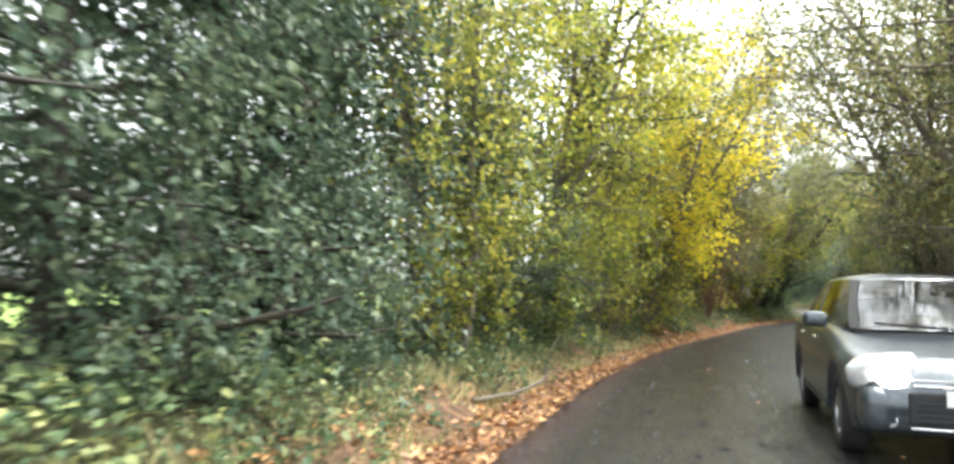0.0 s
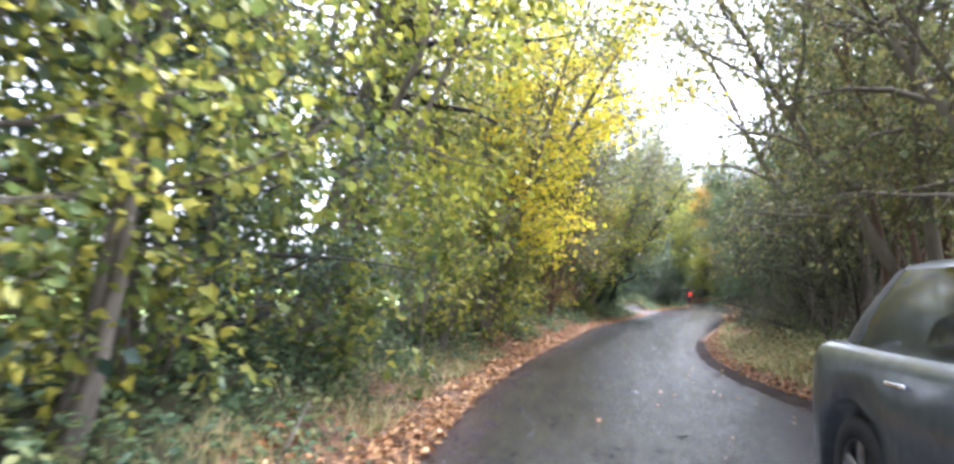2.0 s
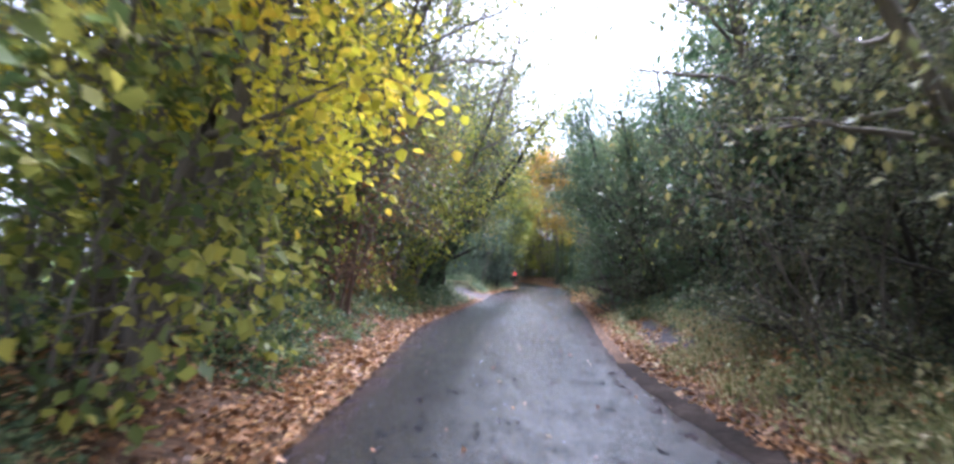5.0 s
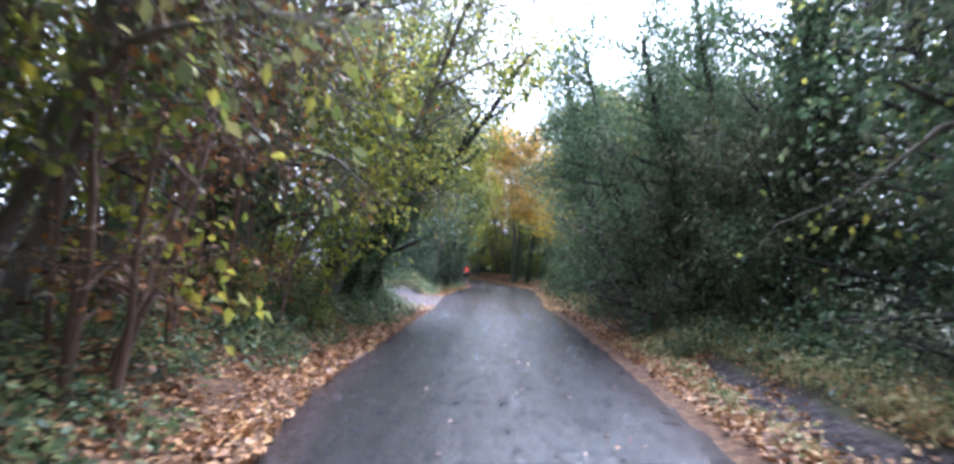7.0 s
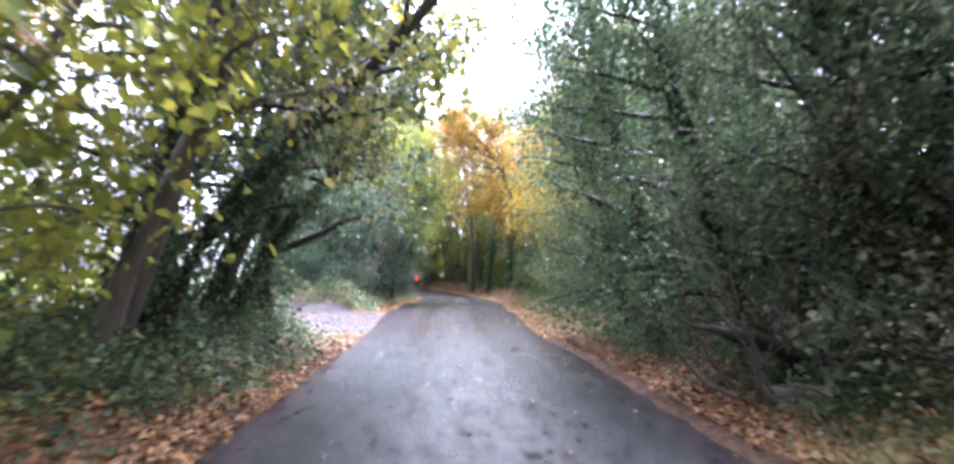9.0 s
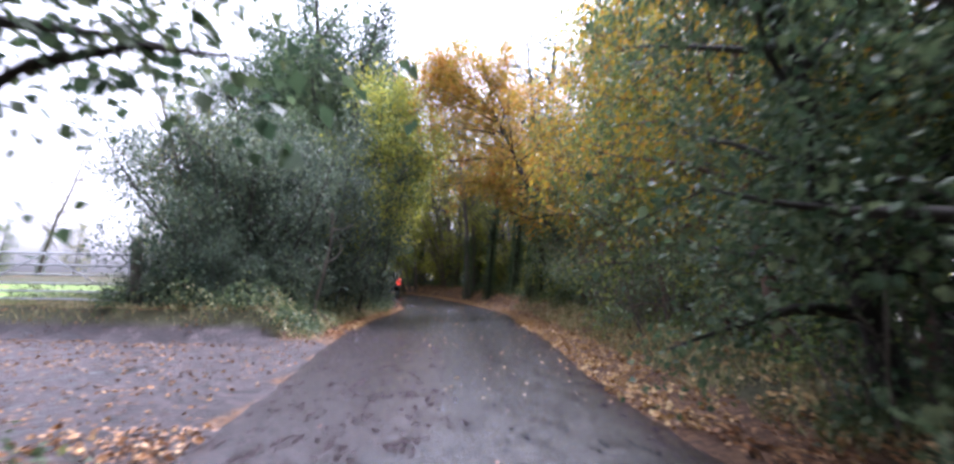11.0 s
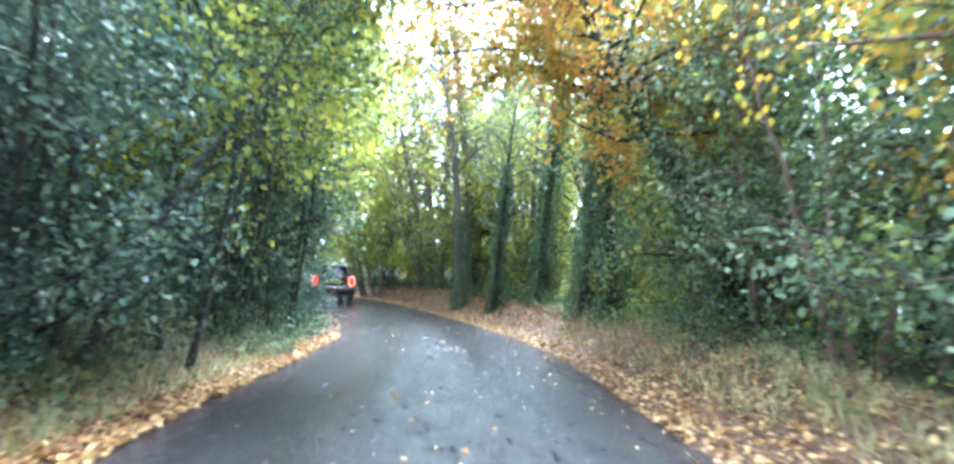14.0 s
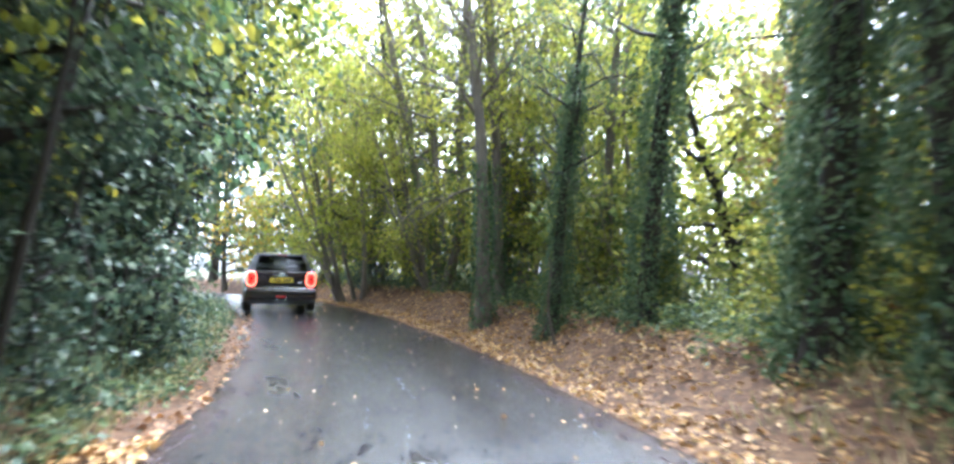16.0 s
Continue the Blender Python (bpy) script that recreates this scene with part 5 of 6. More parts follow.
grass("grass", "tall straggly verge grass, part dry", 51, 20000, 6, 34, 0.6, 2.3, 1, 0.3)
grass("grass", "short green grass on the verge", 52, 9000, 4, 20, 0.5, 1.3, -1, 0.2)
grass("grass", "green verge grass under the hedge", 53, 10000, 50, 72, 0.35, 1.9, -1, 0.3)
grass("grass", "sparse grass on the leafy bank", 54, 7000, 40, 60, 0.8, 2.2, 1, 0.3)
grass("grass", "rough grass at the back of the field entrance", 55, 14000, 47.5, 55, 0.4, 9.5, -1, 0.22, 0.85)
undergrowth("undergrowth", "nettles and dock at the back of the entrance", 49, 7000, 49, 55, 1.0, 7.5, -1, BRAMBLE, 0.085, 0.5, 90)
undergrowth("undergrowth", "dark brambles crowding the back of the entrance", 50, 9000, 47.0, 51.5, 0.7, 4.6, -1, BRAMBLE, 0.08, 0.85, 60)
undergrowth("undergrowth", "pale dock and nettles beside the entrance", 24, 2600, 47.2, 52.0, 0.5, 3.8, -1, WEEDS, 0.085, 0.6, 26)
undergrowth("undergrowth", "ivy and brush between the woodland trunks", 60, 16000, 55, 80, 1.7, 3.4, 1, BRAMBLE, 0.085, 0.75, 170)


# ---- cars ----
PAINT_BLACK = plain_material("paint_black", (0.012, 0.008, 0.01), 0.25, 0.0, 1.0)
PAINT_GREY = plain_material("paint_grey", (0.07, 0.082, 0.094), 0.34, 0.5, 0.7)
ROOF_DARK = plain_material("roof_dark", (0.03, 0.028, 0.03), 0.3, 0.0, 1.0)
TRIM_BLACK = plain_material("trim_black", (0.012, 0.012, 0.013), 0.6)
CHROME = plain_material("chrome", (0.75, 0.76, 0.78), 0.12, 1.0)
RUBBER = plain_material("rubber", (0.018, 0.018, 0.018), 0.8)
RIM_GREY = plain_material("rim_grey", (0.3, 0.3, 0.31), 0.35, 0.9)
LAMP_RED = plain_material("lamp_red", (0.5, 0.01, 0.01), 0.2, 0, 0.5, (1.0, 0.03, 0.015), 0.1)
LAMP_RED_BRIGHT = plain_material("lamp_red_bright", (0.8, 0.2, 0.15), 0.2, 0, 0.5, (1.0, 0.12, 0.06), 0.4)
LAMP_DARK_RED = plain_material("lamp_dark_red", (0.3, 0.01, 0.01), 0.25, 0, 0.5)
LAMP_WHITE = plain_material("lamp_white", (0.9, 0.9, 0.85), 0.2, 0, 0.5, (1.0, 0.95, 0.82), 7.0)
LAMP_LENS = plain_material("lamp_lens", (0.55, 0.57, 0.58), 0.1, 0.3, 1.0)
PLATE_YELLOW = plain_material("plate_yellow", (0.75, 0.55, 0.03), 0.45)
PLATE_WHITE = plain_material("plate_white", (0.78, 0.78, 0.76), 0.45)
PLATE_INK = plain_material("plate_ink", (0.02, 0.02, 0.02), 0.5)
SEAT_CLOTH = rough_material("seat_cloth", [(0.015, 0.015, 0.016), (0.04, 0.04, 0.042)], 60, 0.9, 0.2)


def glass_material(name, tint):
    m, t, out = mat_new(name)
    p = nd(t, "ShaderNodeBsdfPrincipled", Roughness=0.03, Metallic=0.0)
    p.inputs["Base Color"].default_value = (*tint, 1)
    p.inputs["Transmission Weight"].default_value = 1.0
    p.inputs["IOR"].default_value = 1.45
    no = nd(t, "ShaderNodeTexNoise", Scale=40.0, Detail=4.0)
    b = nd(t, "ShaderNodeBump", Strength=0.05, Distance=0.004)
    t.links.new(no.outputs["Fac"], b.inputs["Height"])
    t.links.new(b.outputs[0], p.inputs["Normal"])
    t.links.new(p.outputs[0], out.inputs["Surface"])
    return m


GLASS_DARK = glass_material("window_glass", (0.16, 0.18, 0.18))


def loft(rings, closed=True, cap=False):
    """A bmesh skin over rings of the same length."""
    bm = bmesh.new()
    vs = [[bm.verts.new(p) for p in ring] for ring in rings]
    for a, b in zip(vs, vs[1:]):
        n = len(a)
        for i in range(n if closed else n - 1):
            j = (i + 1) % n
            bm.faces.new((a[i], a[j], b[j], b[i]))
    if cap:
        bm.faces.new(vs[0])
        bm.faces.new(vs[-1])
    return bm


def rounded_box(sx, sy, sz, bevel=0.02, at=(0, 0, 0), turn=(0, 0, 0), segments=2):
    bm = bmesh.new()
    bmesh.ops.create_cube(bm, size=1.0)
    bmesh.ops.scale(bm, vec=(sx, sy, sz), verts=bm.verts)
    bmesh.ops.bevel(bm, geom=bm.edges[:], offset=min(bevel, 0.49 * min(sx, sy, sz)), segments=segments, affect="EDGES", profile=0.6)
    bmesh.ops.transform(bm, matrix=pose(*at, *turn), verts=bm.verts)
    return bm


def disc_shape(rx, rz, depth, at, bulge=0.3, sides=24, power=2.4, turn=(0, 0, 0)):
    """A domed oval lying across y: lamps, badges."""
    rings = []
    for s, y in ((1.0, 0.0), (1.0, 0.5), (0.92, 0.85), (0.6, 1.0), (0.0001, 1.0 + bulge * 0.2)):
        ring = []
        for k in range(sides):
            a = 2 * math.pi * k / sides
            c, d = math.cos(a), math.sin(a)
            ring.append((rx * s * math.copysign(abs(c) ** (2 / power), c), y * depth, rz * s * math.copysign(abs(d) ** (2 / power), d)))
        rings.append(ring)
    bm = loft(rings)
    bmesh.ops.transform(bm, matrix=pose(*at, *turn), verts=bm.verts)
    return bm


def torus_shape(rx, rz, thick, at, sides=28, tube=8, power=2.4, turn=(0, 0, 0)):
    rings = []
    for k in range(sides + 1):
        a = 2 * math.pi * k / sides
        c, d = math.cos(a), math.sin(a)
        p = Vector((rx * math.copysign(abs(c) ** (2 / power), c), 0, rz * math.copysign(abs(d) ** (2 / power), d)))
        out_d = Vector((c, 0, d))
        rings.append([p + out_d * thick * math.cos(w) + Vector((0, thick * math.sin(w), 0)) for w in (2 * math.pi * j / tube for j in range(tube))])
    bm = loft(rings)
    bmesh.ops.remove_doubles(bm, verts=bm.verts, dist=1e-5)
    bmesh.ops.transform(bm, matrix=pose(*at, *turn), verts=bm.verts)
    return bm


def build_wheel(parent, x, y, radius, width, side):
    """A wheel: tyre with rounded shoulders, dished rim with spokes."""
    tyre_rings, n = [], 28
    prof = [(0.62, -0.5), (0.9, -0.5), (0.98, -0.42), (1.0, -0.25), (1.0, 0.25), (0.98, 0.42), (0.9, 0.5), (0.62, 0.5), (0.6, 0.3)]
    for r, w in prof:
        tyre_rings.append([(x + w * width, y + math.cos(2 * math.pi * k / n) * r * radius, radius + math.sin(2 * math.pi * k / n) * r * radius) for k in range(n)])
    tyre = part("tyre", loft(tyre_rings), RUBBER, parent, soft_shade=True)
    bm = bmesh.new()
    for k in range(5):
        a = 2 * math.pi * k / 5 + 0.3
        b = rounded_box(0.03, radius * 0.58, 0.07, 0.012, (x + side * width * 0.36, y + math.cos(a) * radius * 0.31, radius + math.sin(a) * radius * 0.31), (math.degrees(a), 0, 0), 1)
        me = bpy.data.meshes.new("spoke")
        b.to_mesh(me)
        b.free()
        bm.from_mesh(me)
        bpy.data.meshes.remove(me)
    rings = [[(x + side * w * width, y + math.cos(2 * math.pi * k / n) * r * radius, radius + math.sin(2 * math.pi * k / n) * r * radius) for k in range(n)]
             for r, w in ((0.64, 0.46), (0.6, 0.44), (0.56, 0.2), (0.15, 0.16), (0.14, 0.4), (0.0001, 0.42))]
    b = loft(rings)
    me = bpy.data.meshes.new("dish")
    b.to_mesh(me)
    b.free()
    bm.from_mesh(me)
    bpy.data.meshes.remove(me)
    part("rim", bm, RIM_GREY, tyre, "grey alloy rim")


def plate_part(parent, at, material, facing, width=0.52, height=0.11):
    plate = part("number_plate", rounded_box(width, 0.012, height, 0.005, at), material, parent)
    x = -width * 0.4
    for k, w in enumerate((0.042, 0.042, 0.03, 0.042, 0.0, 0.044, 0.044, 0.044)):
        if w:
            part("bar", rounded_box(w, 0.004, height * 0.6, 0.001, (at[0] + x + w / 2, at[1] + facing * 0.0075, at[2]), (0, 0, 0), 1), PLATE_INK, plate)
        x += (w or 0.03) + 0.014


def car_shell(top, length, half, belt, sill, wheel_r, wheels_y, nose, tail, paint, roof_paint, roof):
    """Body to the belt line, glass, pillars and roof. nose, tail: how far ends taper; roof: dict of the greenhouse."""
    y0, y1 = -length / 2, length / 2
    rings = []
    n = 64
    for i in range(n + 1):
        y = y0 + (y1 - y0) * i / n
        f, b = (y1 - y) / length, (y - y0) / length
        taper = 1 - nose[0] * (1 - min(1, f / 0.16)) ** 2.2 - tail[0] * (1 - min(1, b / 0.1)) ** 2.2
        zt = belt - nose[1] * max(0.0, 1 - f / nose[2]) ** 1.5 - tail[1] * max(0.0, 1 - b / tail[2]) ** 1.6
        zt -= nose[3] * (1 - min(1.0, f / 0.07)) ** 2
        zs = sill + 0.1 * (1 - min(1, f / 0.06)) ** 2 + 0.12 * (1 - min(1, b / 0.06)) ** 2
        arch = zs
        for wy in wheels_y:
            d2 = (wheel_r + 0.06) ** 2 - (y - wy) ** 2
            if d2 > 0:
                arch = max(arch, wheel_r + math.sqrt(d2))
        w = half * taper
        arch = min(arch, zt - 0.12)
        mid = max(arch + 0.03, sill + (zt - sill) * 0.55)
        right = [(w * 0.9, zs), (w * 0.93, arch), (w * 0.985, arch + 0.02), (w, mid), (w * 0.985, zt - 0.1), (w * 0.95, zt - 0.035), (w * 0.88, zt - 0.004),
                 (w * 0.6, zt + 0.018), (0.0, zt + 0.026)]
        ring = [(px, y, pz) for px, pz in right] + [(-px, y, pz) for px, pz in right[-2::-1]]
        rings.append(ring)
    body = part("body", loft(rings, closed=True, cap=True), paint, top, soft_shade=True)
    m = 72
    hb, hr, zb, zr = half * 0.9, roof["half"], belt - 0.02, roof["z"]

    def outline(front, rear, w, k, power=5.0):
        a = 2 * math.pi * k / m
        c, s = math.cos(a), math.sin(a)
        q = (abs(c) ** power + abs(s) ** power) ** (-1 / power)
        yy = (front + rear) / 2 + s * q * (front - rear) / 2
        bow = 0.07 * (1 - (c * q) ** 2)
        return c * q * w, yy + math.copysign(bow, s) * (abs(s) > abs(c))

    levels = []
    for j in range(6):
        t = j / 5
        bulge = 0.02 * math.sin(math.pi * t)
        ring = []
        for k in range(m):
            bx, by = outline(roof["belt_front"], roof["belt_rear"], hb, k)
            rx, ry = outline(roof["top_front"], roof["top_rear"], hr, k)
            ring.append((bx * (1 - t) + rx * t + math.copysign(bulge, bx) * (abs(bx) > 0.3), by * (1 - t) + ry * t, zb + (zr - zb) * t))
        levels.append(ring)

    def band(k0, k1, j0=0, j1=5, push=0.0):
        ks = [k % m for k in range(k0, k1 + 1)]
        out = []
        for j in range(j0, j1 + 1):
            out.append([Vector(levels[j][k]) + Vector((levels[j][k][0], levels[j][k][1] * 0.4, 0)).normalized() * push for k in ks])
        return loft(out, closed=False)

    q = m // 8
    for name, k0, k1 in (("windscreen", q + 1, 3 * q - 1), ("rear_window", 5 * q + 1, 7 * q - 1), ("side_window", -q + 2, 0), ("side_window", 1, q),
                         ("side_window", 3 * q, 4 * q - 1), ("side_window", 4 * q, 5 * q - 2)):
        g = part(name, band(k0, k1, 0, 5), GLASS_DARK, top, "rain-spotted dark glass", True)
        g.visible_shadow = False
    for k0, k1 in ((q, q + 1), (3 * q - 1, 3 * q), (5 * q - 2, 5 * q + 1), (7 * q - 1, 7 * q + 2), (0, 1), (4 * q - 1, 4 * q)):
        part("pillar", band(k0, k1, 0, 5, 0.006), TRIM_BLACK, top, soft_shade=True)
    cap = [levels[5]]
    for s, dz in ((0.96, 0.02), (0.85, 0.045), (0.55, 0.07), (0.0001, 0.082)):
        cy = (roof["top_front"] + roof["top_rear"]) / 2
        cap.append([(p[0] * s, cy + (p[1] - cy) * s, zr + dz) for p in levels[5]])
    part("roof", loft(cap), roof_paint, top, soft_shade=True)
    part("floor_pan", rounded_box(half * 1.7, length * 0.92, 0.12, 0.04, (0, 0, sill + 0.08)), TRIM_BLACK, top)
    for sx in (-0.36, 0.36):
        for sy, hgt in ((0.05, 0.62), (-0.75, 0.5)):
            part("seat_back", rounded_box(0.46, 0.14, hgt, 0.06, (sx, sy + roof["seat"], belt - 0.12), (-12, 0, 0)), SEAT_CLOTH, top)
    part("dashboard", rounded_box(half * 1.55, 0.4, 0.16, 0.06, (0, roof["belt_front"] - 0.3, belt - 0.08)), TRIM_BLACK, top)
    return body


def side_mirror(top, side, x, y, z, paint):
    mir = part("door_mirror", rounded_box(0.2, 0.13, 0.14, 0.05, (side * (x + 0.12), y, z)), paint, top, soft_shade=True)
    part("mirror_glass", rounded_box(0.15, 0.01, 0.1, 0.02, (side * (x + 0.12), y - 0.068, z)), CHROME, mir)


def build_hatchback():
    """The small black hatchback ahead, seen from behind with its lamps lit."""
    top = thing("hatchback_car", "small black hatchback with lit red tail lamps on wet lane", "car")
    L, W = 3.82, 0.865
    for wx in (-0.74, 0.74):
        for wy in (1.2, -1.28):
            build_wheel(top, wx, wy, 0.31, 0.2, 1 if wx > 0 else -1)
    car_shell(top, L, W, 0.97, 0.24, 0.31, (1.2, -1.28), (0.22, 0.22, 0.36, 0.12), (0.12, 0.05, 0.06), PAINT_BLACK, ROOF_DARK,
              dict(half=0.62, z=1.34, belt_front=0.95, belt_rear=-1.84, top_front=0.34, top_rear=-1.62, seat=0.0))
    part("tailgate", rounded_box(1.2, 0.05, 0.34, 0.1, (0, -1.905, 0.8), (4, 0, 0), 4), PAINT_BLACK, top, soft_shade=True)
    part("rear_bumper", rounded_box(1.66, 0.2, 0.3, 0.09, (0, -1.87, 0.42), (0, 0, 0), 4), PAINT_BLACK, top, soft_shade=True)
    part("bumper_skirt", rounded_box(1.5, 0.18, 0.16, 0.05, (0, -1.86, 0.27)), TRIM_BLACK, top)
    part("chrome_strip", rounded_box(1.5, 0.02, 0.018, 0.006, (0, -1.972, 0.575)), CHROME, top)
    part("spoiler", rounded_box(1.16, 0.2, 0.04, 0.018, (0, -1.68, 1.37), (6, 0, 0), 3), ROOF_DARK, top, soft_shade=True)
    part("brake_light", rounded_box(0.3, 0.015, 0.018, 0.004, (0, -1.785, 1.365)), LAMP_DARK_RED, top)
    for s in (-1, 1):
        lamp = part("tail_lamp", disc_shape(0.105, 0.165, 0.05, (s * 0.675, -1.9, 0.79), 0.3, 28, 3.0, (0, 0, 180)), LAMP_RED, top, "lit red tail lamp", True)
        part("lamp_ring", torus_shape(0.1, 0.158, 0.016, (s * 0.675, -1.94, 0.79), power=3.0), LAMP_RED_BRIGHT, lamp, "glowing ring", True)
        part("lamp_core", disc_shape(0.042, 0.055, 0.02, (s * 0.675, -1.945, 0.8), 0.3, 20, 2.2, (0, 0, 180)), LAMP_DARK_RED, lamp, "", True)
        part("lamp_bezel", torus_shape(0.118, 0.178, 0.012, (s * 0.675, -1.92, 0.79), power=3.0), CHROME, lamp, "chrome bezel", True)
        side_mirror(top, s, 0.8, 0.62, 1.0, TRIM_BLACK)
        part("exhaust_pipe", torus_shape(0.035, 0.035, 0.008, (s * 0.1, -1.97, 0.27), 18, 6, 2.0), CHROME, top, "", True)
    plate_part(top, (0, -1.945, 0.765), PLATE_YELLOW, -1)
    part("badge", disc_shape(0.05, 0.03, 0.012, (0, -1.93, 0.91), 0.3, 20, 2.0, (0, 0, 180)), CHROME, top, "", True)
    part("badge", rounded_box(0.1, 0.008, 0.02, 0.003, (0.42, -1.934, 0.71)), CHROME, top)
    part("fog_lamp", rounded_box(0.24, 0.03, 0.06, 0.02, (0.0, -1.965, 0.38)), LAMP_DARK_RED, top)
    part("wiper", rounded_box(0.5, 0.02, 0.02, 0.006, (0.06, -1.86, 1.03), (0, 8, 0)), TRIM_BLACK, top)
    part("tailgate_handle", rounded_box(0.3, 0.03, 0.03, 0.01, (0, -1.935, 0.86)), CHROME, top)
    part("aerial", rounded_box(0.012, 0.012, 0.2, 0.004, (0, -1.2, 1.5), (30, 0, 0)), TRIM_BLACK, top)
    for s in (-1, 1):
        part("door_handle", rounded_box(0.02, 0.16, 0.025, 0.008, (s * 0.868, -0.25, 0.86)), CHROME, top)
        part("headlamp", disc_shape(0.12, 0.13, 0.05, (s * 0.58, 1.66, 0.72), 0.4, 24, 2.0, (0, 0, -s * 20)), LAMP_LENS, top, "", True)
    return top


def build_saloon():
    """The oncoming grey hatchback with dipped headlamps."""
    top = thing("oncoming_car", "grey five-door hatchback with bright headlamps on", "car")
    L, W = 3.94, 0.86
    for wx in (-0.73, 0.73):
        for wy in (1.24, -1.22):
            build_wheel(top, wx, wy, 0.31, 0.2, 1 if wx > 0 else -1)
    car_shell(top, L, W, 0.98, 0.24, 0.31, (1.24, -1.22), (0.26, 0.28, 0.4, 0.14), (0.16, 0.06, 0.06), PAINT_GREY, PAINT_GREY,
              dict(half=0.56, z=1.39, belt_front=1.12, belt_rear=-1.85, top_front=0.1, top_rear=-1.5, seat=-0.05))
    part("front_bumper", rounded_box(1.56, 0.34, 0.34, 0.14, (0, 1.8, 0.42), (0, 0, 0), 5), PAINT_GREY, top, soft_shade=True)
    grille = part("grille", rounded_box(0.98, 0.06, 0.24, 0.06, (0, 1.955, 0.45), (0, 0, 0), 3), TRIM_BLACK, top)
    for k in range(4):
        part("slat", rounded_box(0.86, 0.012, 0.012, 0.004, (0, 1.988, 0.37 + 0.04 * k)), TRIM_BLACK, grille)
    part("chrome_strip", rounded_box(0.96, 0.02, 0.022, 0.008, (0, 1.985, 0.315)), CHROME, top)
    for k, z in ((0, 0.645), (1, 0.605)):
        for s in (-1, 1):
            part("chrome_bar", rounded_box(0.3, 0.02, 0.018, 0.006, (s * 0.3, 1.955, z)), CHROME, top)
            part("chrome_bar", rounded_box(0.18, 0.02, 0.018, 0.006, (s * 0.075, 1.965, z + 0.022), (0, s * 22, 0)), CHROME, top)
    for s in (-1, 1):
        lamp = part("headlamp", rounded_box(0.44, 0.34, 0.2, 0.085, (s * 0.6, 1.73, 0.69), (-16, s * 8, -s * 30), 4), LAMP_LENS, top, "clear swept headlamp", True)
        part("bulb", disc_shape(0.11, 0.085, 0.05, (s * 0.57, 1.905, 0.665), 0.4, 20, 2.0, (0, 0, -s * 10)), LAMP_WHITE, lamp, "dazzling dipped beam", True)
        part("fog_lamp", disc_shape(0.06, 0.06, 0.03, (s * 0.6, 1.93, 0.36), 0.4, 20, 2.0, (0, 0, -s * 18)), LAMP_LENS, top, "", True)
        side_mirror(top, s, 0.8, 0.72, 1.02, PAINT_GREY)
        part("tail_lamp", rounded_box(0.16, 0.06, 0.28, 0.05, (s * 0.62, -1.955, 0.8), (0, 0, 0), 4), LAMP_DARK_RED, top)
        for wy in (0.15, -0.75):
            part("door_handle", rounded_box(0.02, 0.18, 0.028, 0.008, (s * 0.862, wy, 0.84)), CHROME, top)
        part("sill_trim", rounded_box(0.03, 1.7, 0.07, 0.012, (s * 0.84, 0.0, 0.3)), TRIM_BLACK, top)
        part("wiper", rounded_box(0.55, 0.02, 0.02, 0.006, (s * 0.28, 1.2, 1.0), (0, -s * 4, s * 8)), TRIM_BLACK, top)
    plate_part(top, (0, 1.992, 0.53), PLATE_WHITE, 1)
    part("bonnet_badge", disc_shape(0.045, 0.03, 0.012, (0, 1.95, 0.68), 0.3, 20, 2.0), CHROME, top, "", True)
    return top


build_hatchback().matrix_basis = pose(40.25, 73.2, lane_rise(73.2) + 0.012, 0, 0, -20)
build_saloon().matrix_basis = pose(6.08, 9.4, 0.012, 0, 0, 162)


# ---- field gate at the muddy entrance ----
GALVANISED = rough_material("galvanised_steel", [(0.28, 0.29, 0.3), (0.42, 0.43, 0.44), (0.55, 0.56, 0.57)], 20, 0.45, 0.1, metal=0.8)
POST_WOOD = rough_material("post_wood", [(0.05, 0.04, 0.032), (0.11, 0.09, 0.07), (0.17, 0.145, 0.115)], 14, 0.9, 0.6, (1, 1, 0.15))


def rod(a, b, r, sides=10):
    a, b = Vector(a), Vector(b)
    d = (b - a).normalized()
    u = d.orthogonal().normalized()
    v = d.cross(u)
    return loft([[p + (u * math.cos(2 * math.pi * k / sides) + v * math.sin(2 * math.pi * k / sides)) * r for k in range(sides)] for p in (a, b)], cap=True)


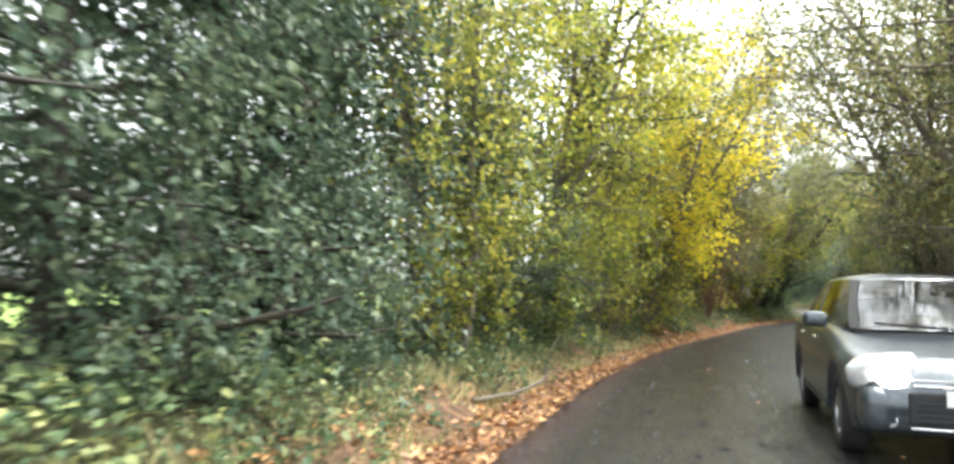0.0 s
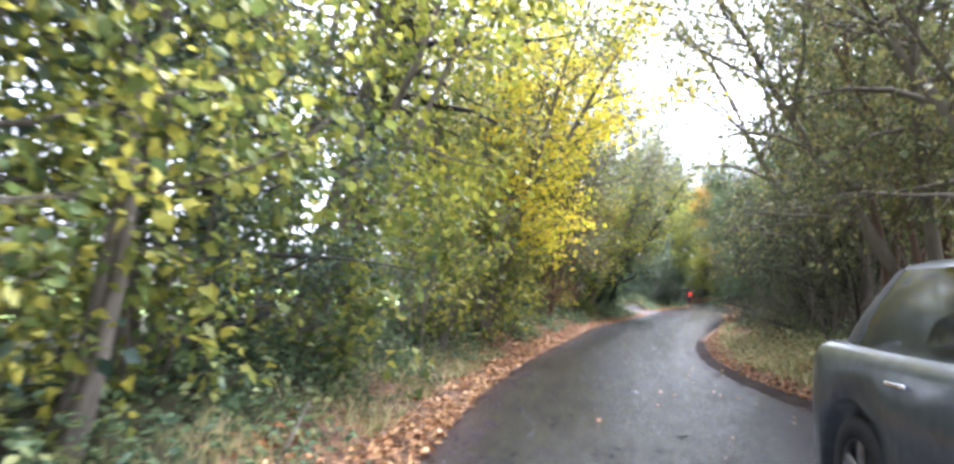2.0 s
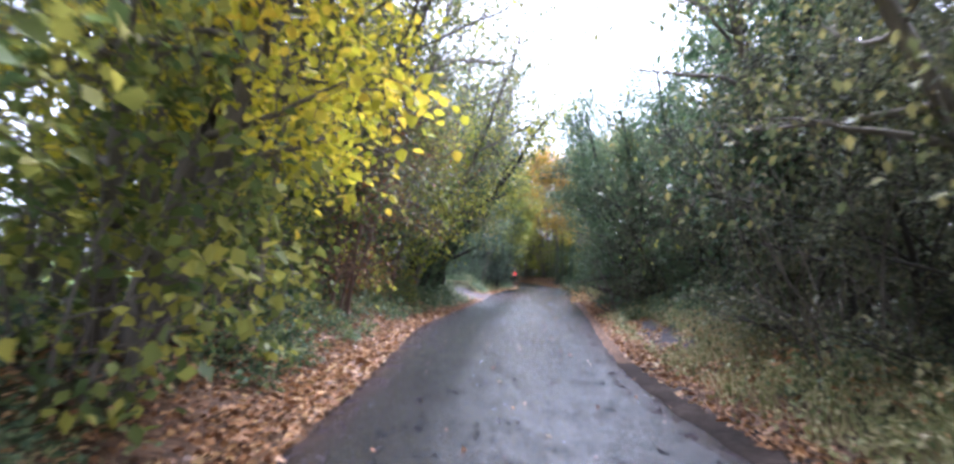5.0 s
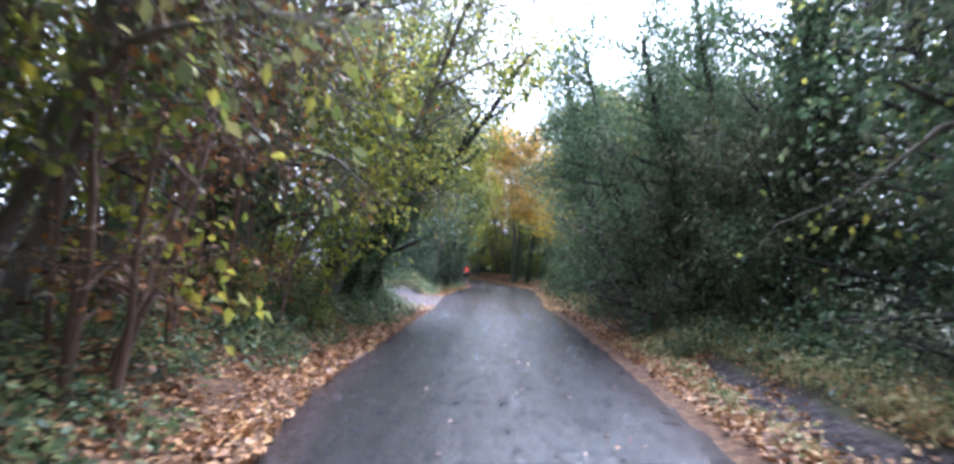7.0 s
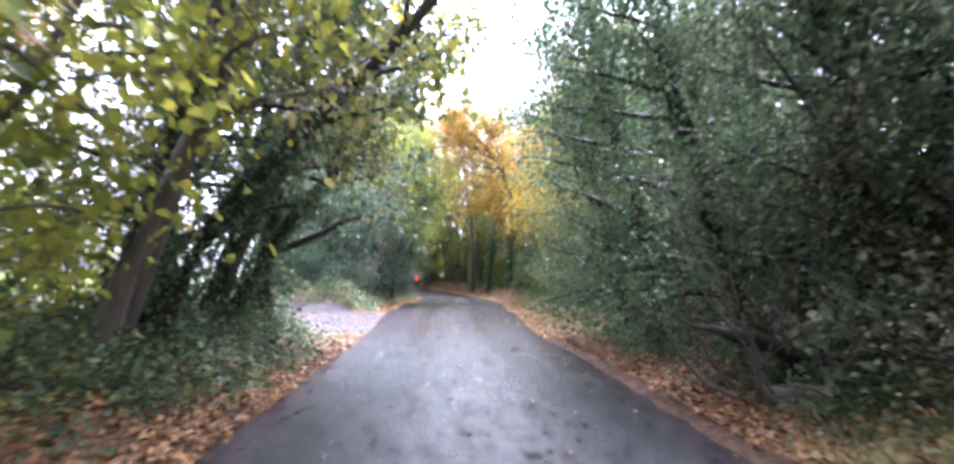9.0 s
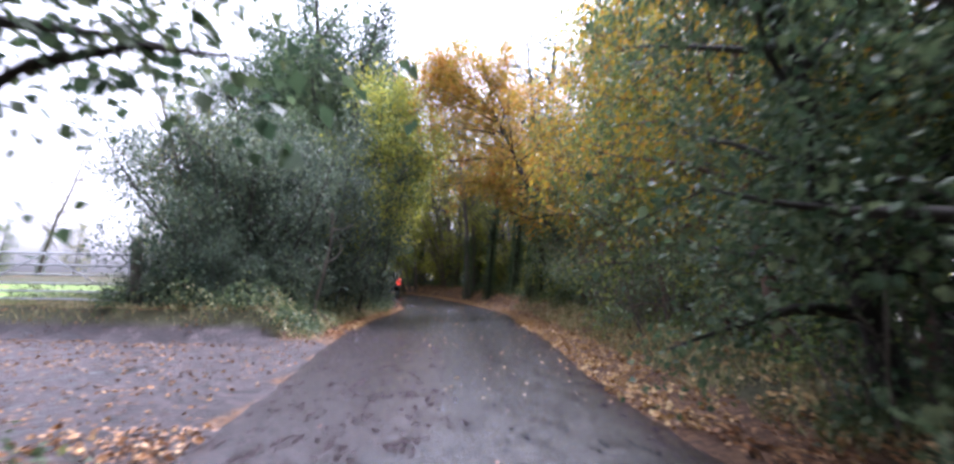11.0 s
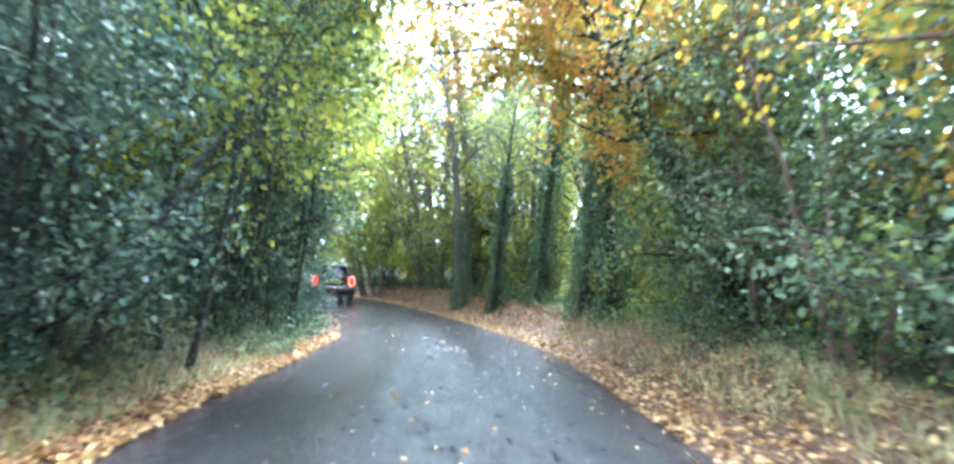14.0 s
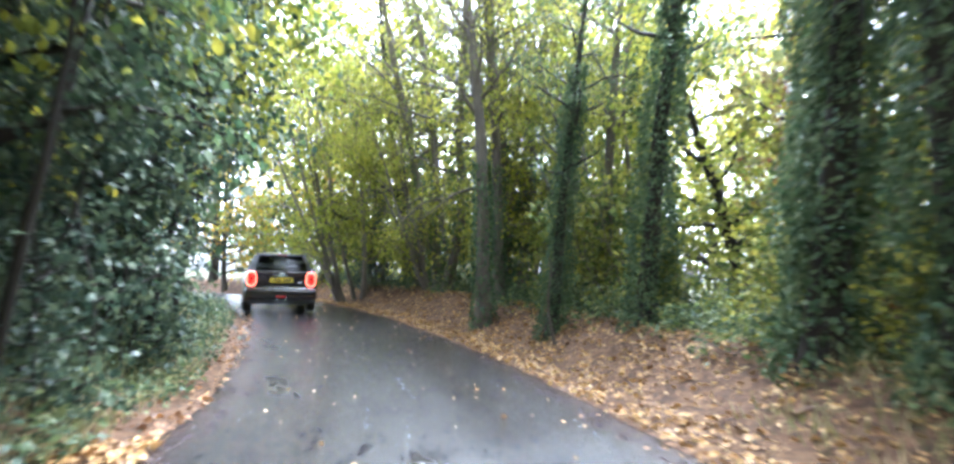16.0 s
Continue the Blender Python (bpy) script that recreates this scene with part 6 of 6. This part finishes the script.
def build_gate(x, y, turn, length=3.4):
    z = float(ground_height(x, y)[0])
    gate = thing("field_gate", "galvanised steel bar gate across a field entrance", "gate", at=pose(x, y, z, 0, 0, turn))
    for s in (0.0, length):
        part("upright", rod((s, 0, 0.12), (s, 0, 1.15), 0.024), GALVANISED, gate, soft_shade=True)
    for k, h in enumerate((0.16, 0.32, 0.48, 0.66, 0.86, 1.1)):
        part("bar", rod((0, 0, h), (length, 0, h), 0.02), GALVANISED, gate, soft_shade=True)
    part("brace", rod((0.05, 0.03, 0.16), (length / 2, 0.03, 1.1), 0.014), GALVANISED, gate, soft_shade=True)
    part("brace", rod((length - 0.05, 0.03, 0.16), (length / 2, 0.03, 1.1), 0.014), GALVANISED, gate, soft_shade=True)
    part("latch", rounded_box(0.16, 0.05, 0.05, 0.01, (length + 0.02, 0, 0.8)), GALVANISED, gate)
    for s in (-0.14, length + 0.16):
        c, d = math.cos(radians(turn)) * s, math.sin(radians(turn)) * s
        post = thing("gate_post", "weathered wooden gate post beside the entrance", "post", "gate posts", at=pose(x + c, y + d, z - 0.2))
        part("post", rounded_box(0.18, 0.18, 1.65, 0.02, (0, 0, 0.8)), POST_WOOD, post)


build_gate(22.0, 52.2, 146)


# ---- fallen wood ----
def build_branch(name, label, category, x, y, seed, length, radius, direction, bark, forks=4, lift=0.02):
    rng = np.random.default_rng(seed)
    z = float(ground_height(x, y)[0])
    top = thing(name, label, category, at=pose(x, y, z + lift))
    p, r = grow(rng, (0, 0, radius), direction, length, radius, radius * 0.35, 8, 0.16, 0.0)
    p[:, 2] = np.maximum(p[:, 2], radius)
    mesh_part("stem", tubes_mesh(name + "_stem", [(p, r)], 8), bark, top)
    for k in range(forks):
        q, qd = on_line(p, np.array([0.25 + 0.7 * k / max(1, forks - 1)]))
        d = unit(qd[0] * 0.6 + rng.normal(size=3) * 0.7 + np.array([0, 0, 0.25]))
        fp, fr = grow(rng, q[0], d, length * rng.uniform(0.25, 0.5), radius * 0.45, 0.006, 5, 0.25, 0.03)
        mesh_part("side_branch", tubes_mesh(name + "_side_branch", [(fp, fr)], 5), bark, top)


for k, (bx, by, ln, rr, dx, dy, dz) in enumerate(((21.9, 33.7, 1.9, 0.13, -0.9, -0.4, 0.05), (21.0, 33.3, 1.4, 0.06, 0.4, -0.7, 0.4), (20.3, 32.2, 1.3, 0.05, 0.9, 0.2, 0.35),
                                                  (21.4, 33.8, 1.3, 0.07, -0.1, -0.8, 0.25))):
    build_branch("fallen_branch", "dark fallen branch heaped under the hedge", "branch", bx, by, 70 + k, ln, rr, (dx, dy, dz), BARK_DARK, 5)
for k in range(9):
    hx, hy = 20.7 + 0.5 * math.cos(k * 2.4), 33.1 + 0.55 * math.sin(k * 2.4)
    build_branch("dead_branch", "grey dead branch in a heap of brushwood", "branch", hx, hy, 120 + k, 1.1 + 0.12 * (k % 4), 0.022 + 0.012 * (k % 3),
                 (math.cos(k * 1.3 + 0.6), math.sin(k * 1.3 + 0.6), 0.15 + 0.1 * (k % 4)), BARK_GREY if k % 3 else BARK_BROWN, 4, 0.04 * (k % 4))
build_branch("fallen_log", "pale weathered log lying under the hedge", "log", 20.3, 33.2, 140, 1.3, 0.1, (0.75, -0.55, 0.12), BARK_GREY, 2)
build_branch("leaning_pole", "pale dead pole leaning in the wood", "branch", 40.7, 63.5, 80, 1.5, 0.025, (-0.3, 0.25, 0.9), BARK_GREY, 0, 0.0)
build_branch("fallen_branch", "thin dead branch lying on the bank", "branch", 1.9, 10.0, 81, 1.3, 0.03, (0.6, 0.7, 0.05), BARK_GREY, 4)
build_branch("fallen_branch", "thin dead branch lying on the leafy bank", "branch", 38.4, 58.6, 82, 1.2, 0.03, (0.5, -0.7, 0.1), BARK_BROWN, 3)
build_branch("dead_sapling", "bare pale stem standing in the hedge", "branch", 26.0, 51.9, 83, 2.8, 0.045, (0.3, 0.1, 0.9), BARK_GREY, 6, 0.0)
build_branch("broken_branch", "snapped orange-brown branch stuck in the verge", "branch", 26.3, 51.3, 84, 0.7, 0.03, (-0.35, 0.15, 0.8), BARK_BROWN, 2, 0.0)
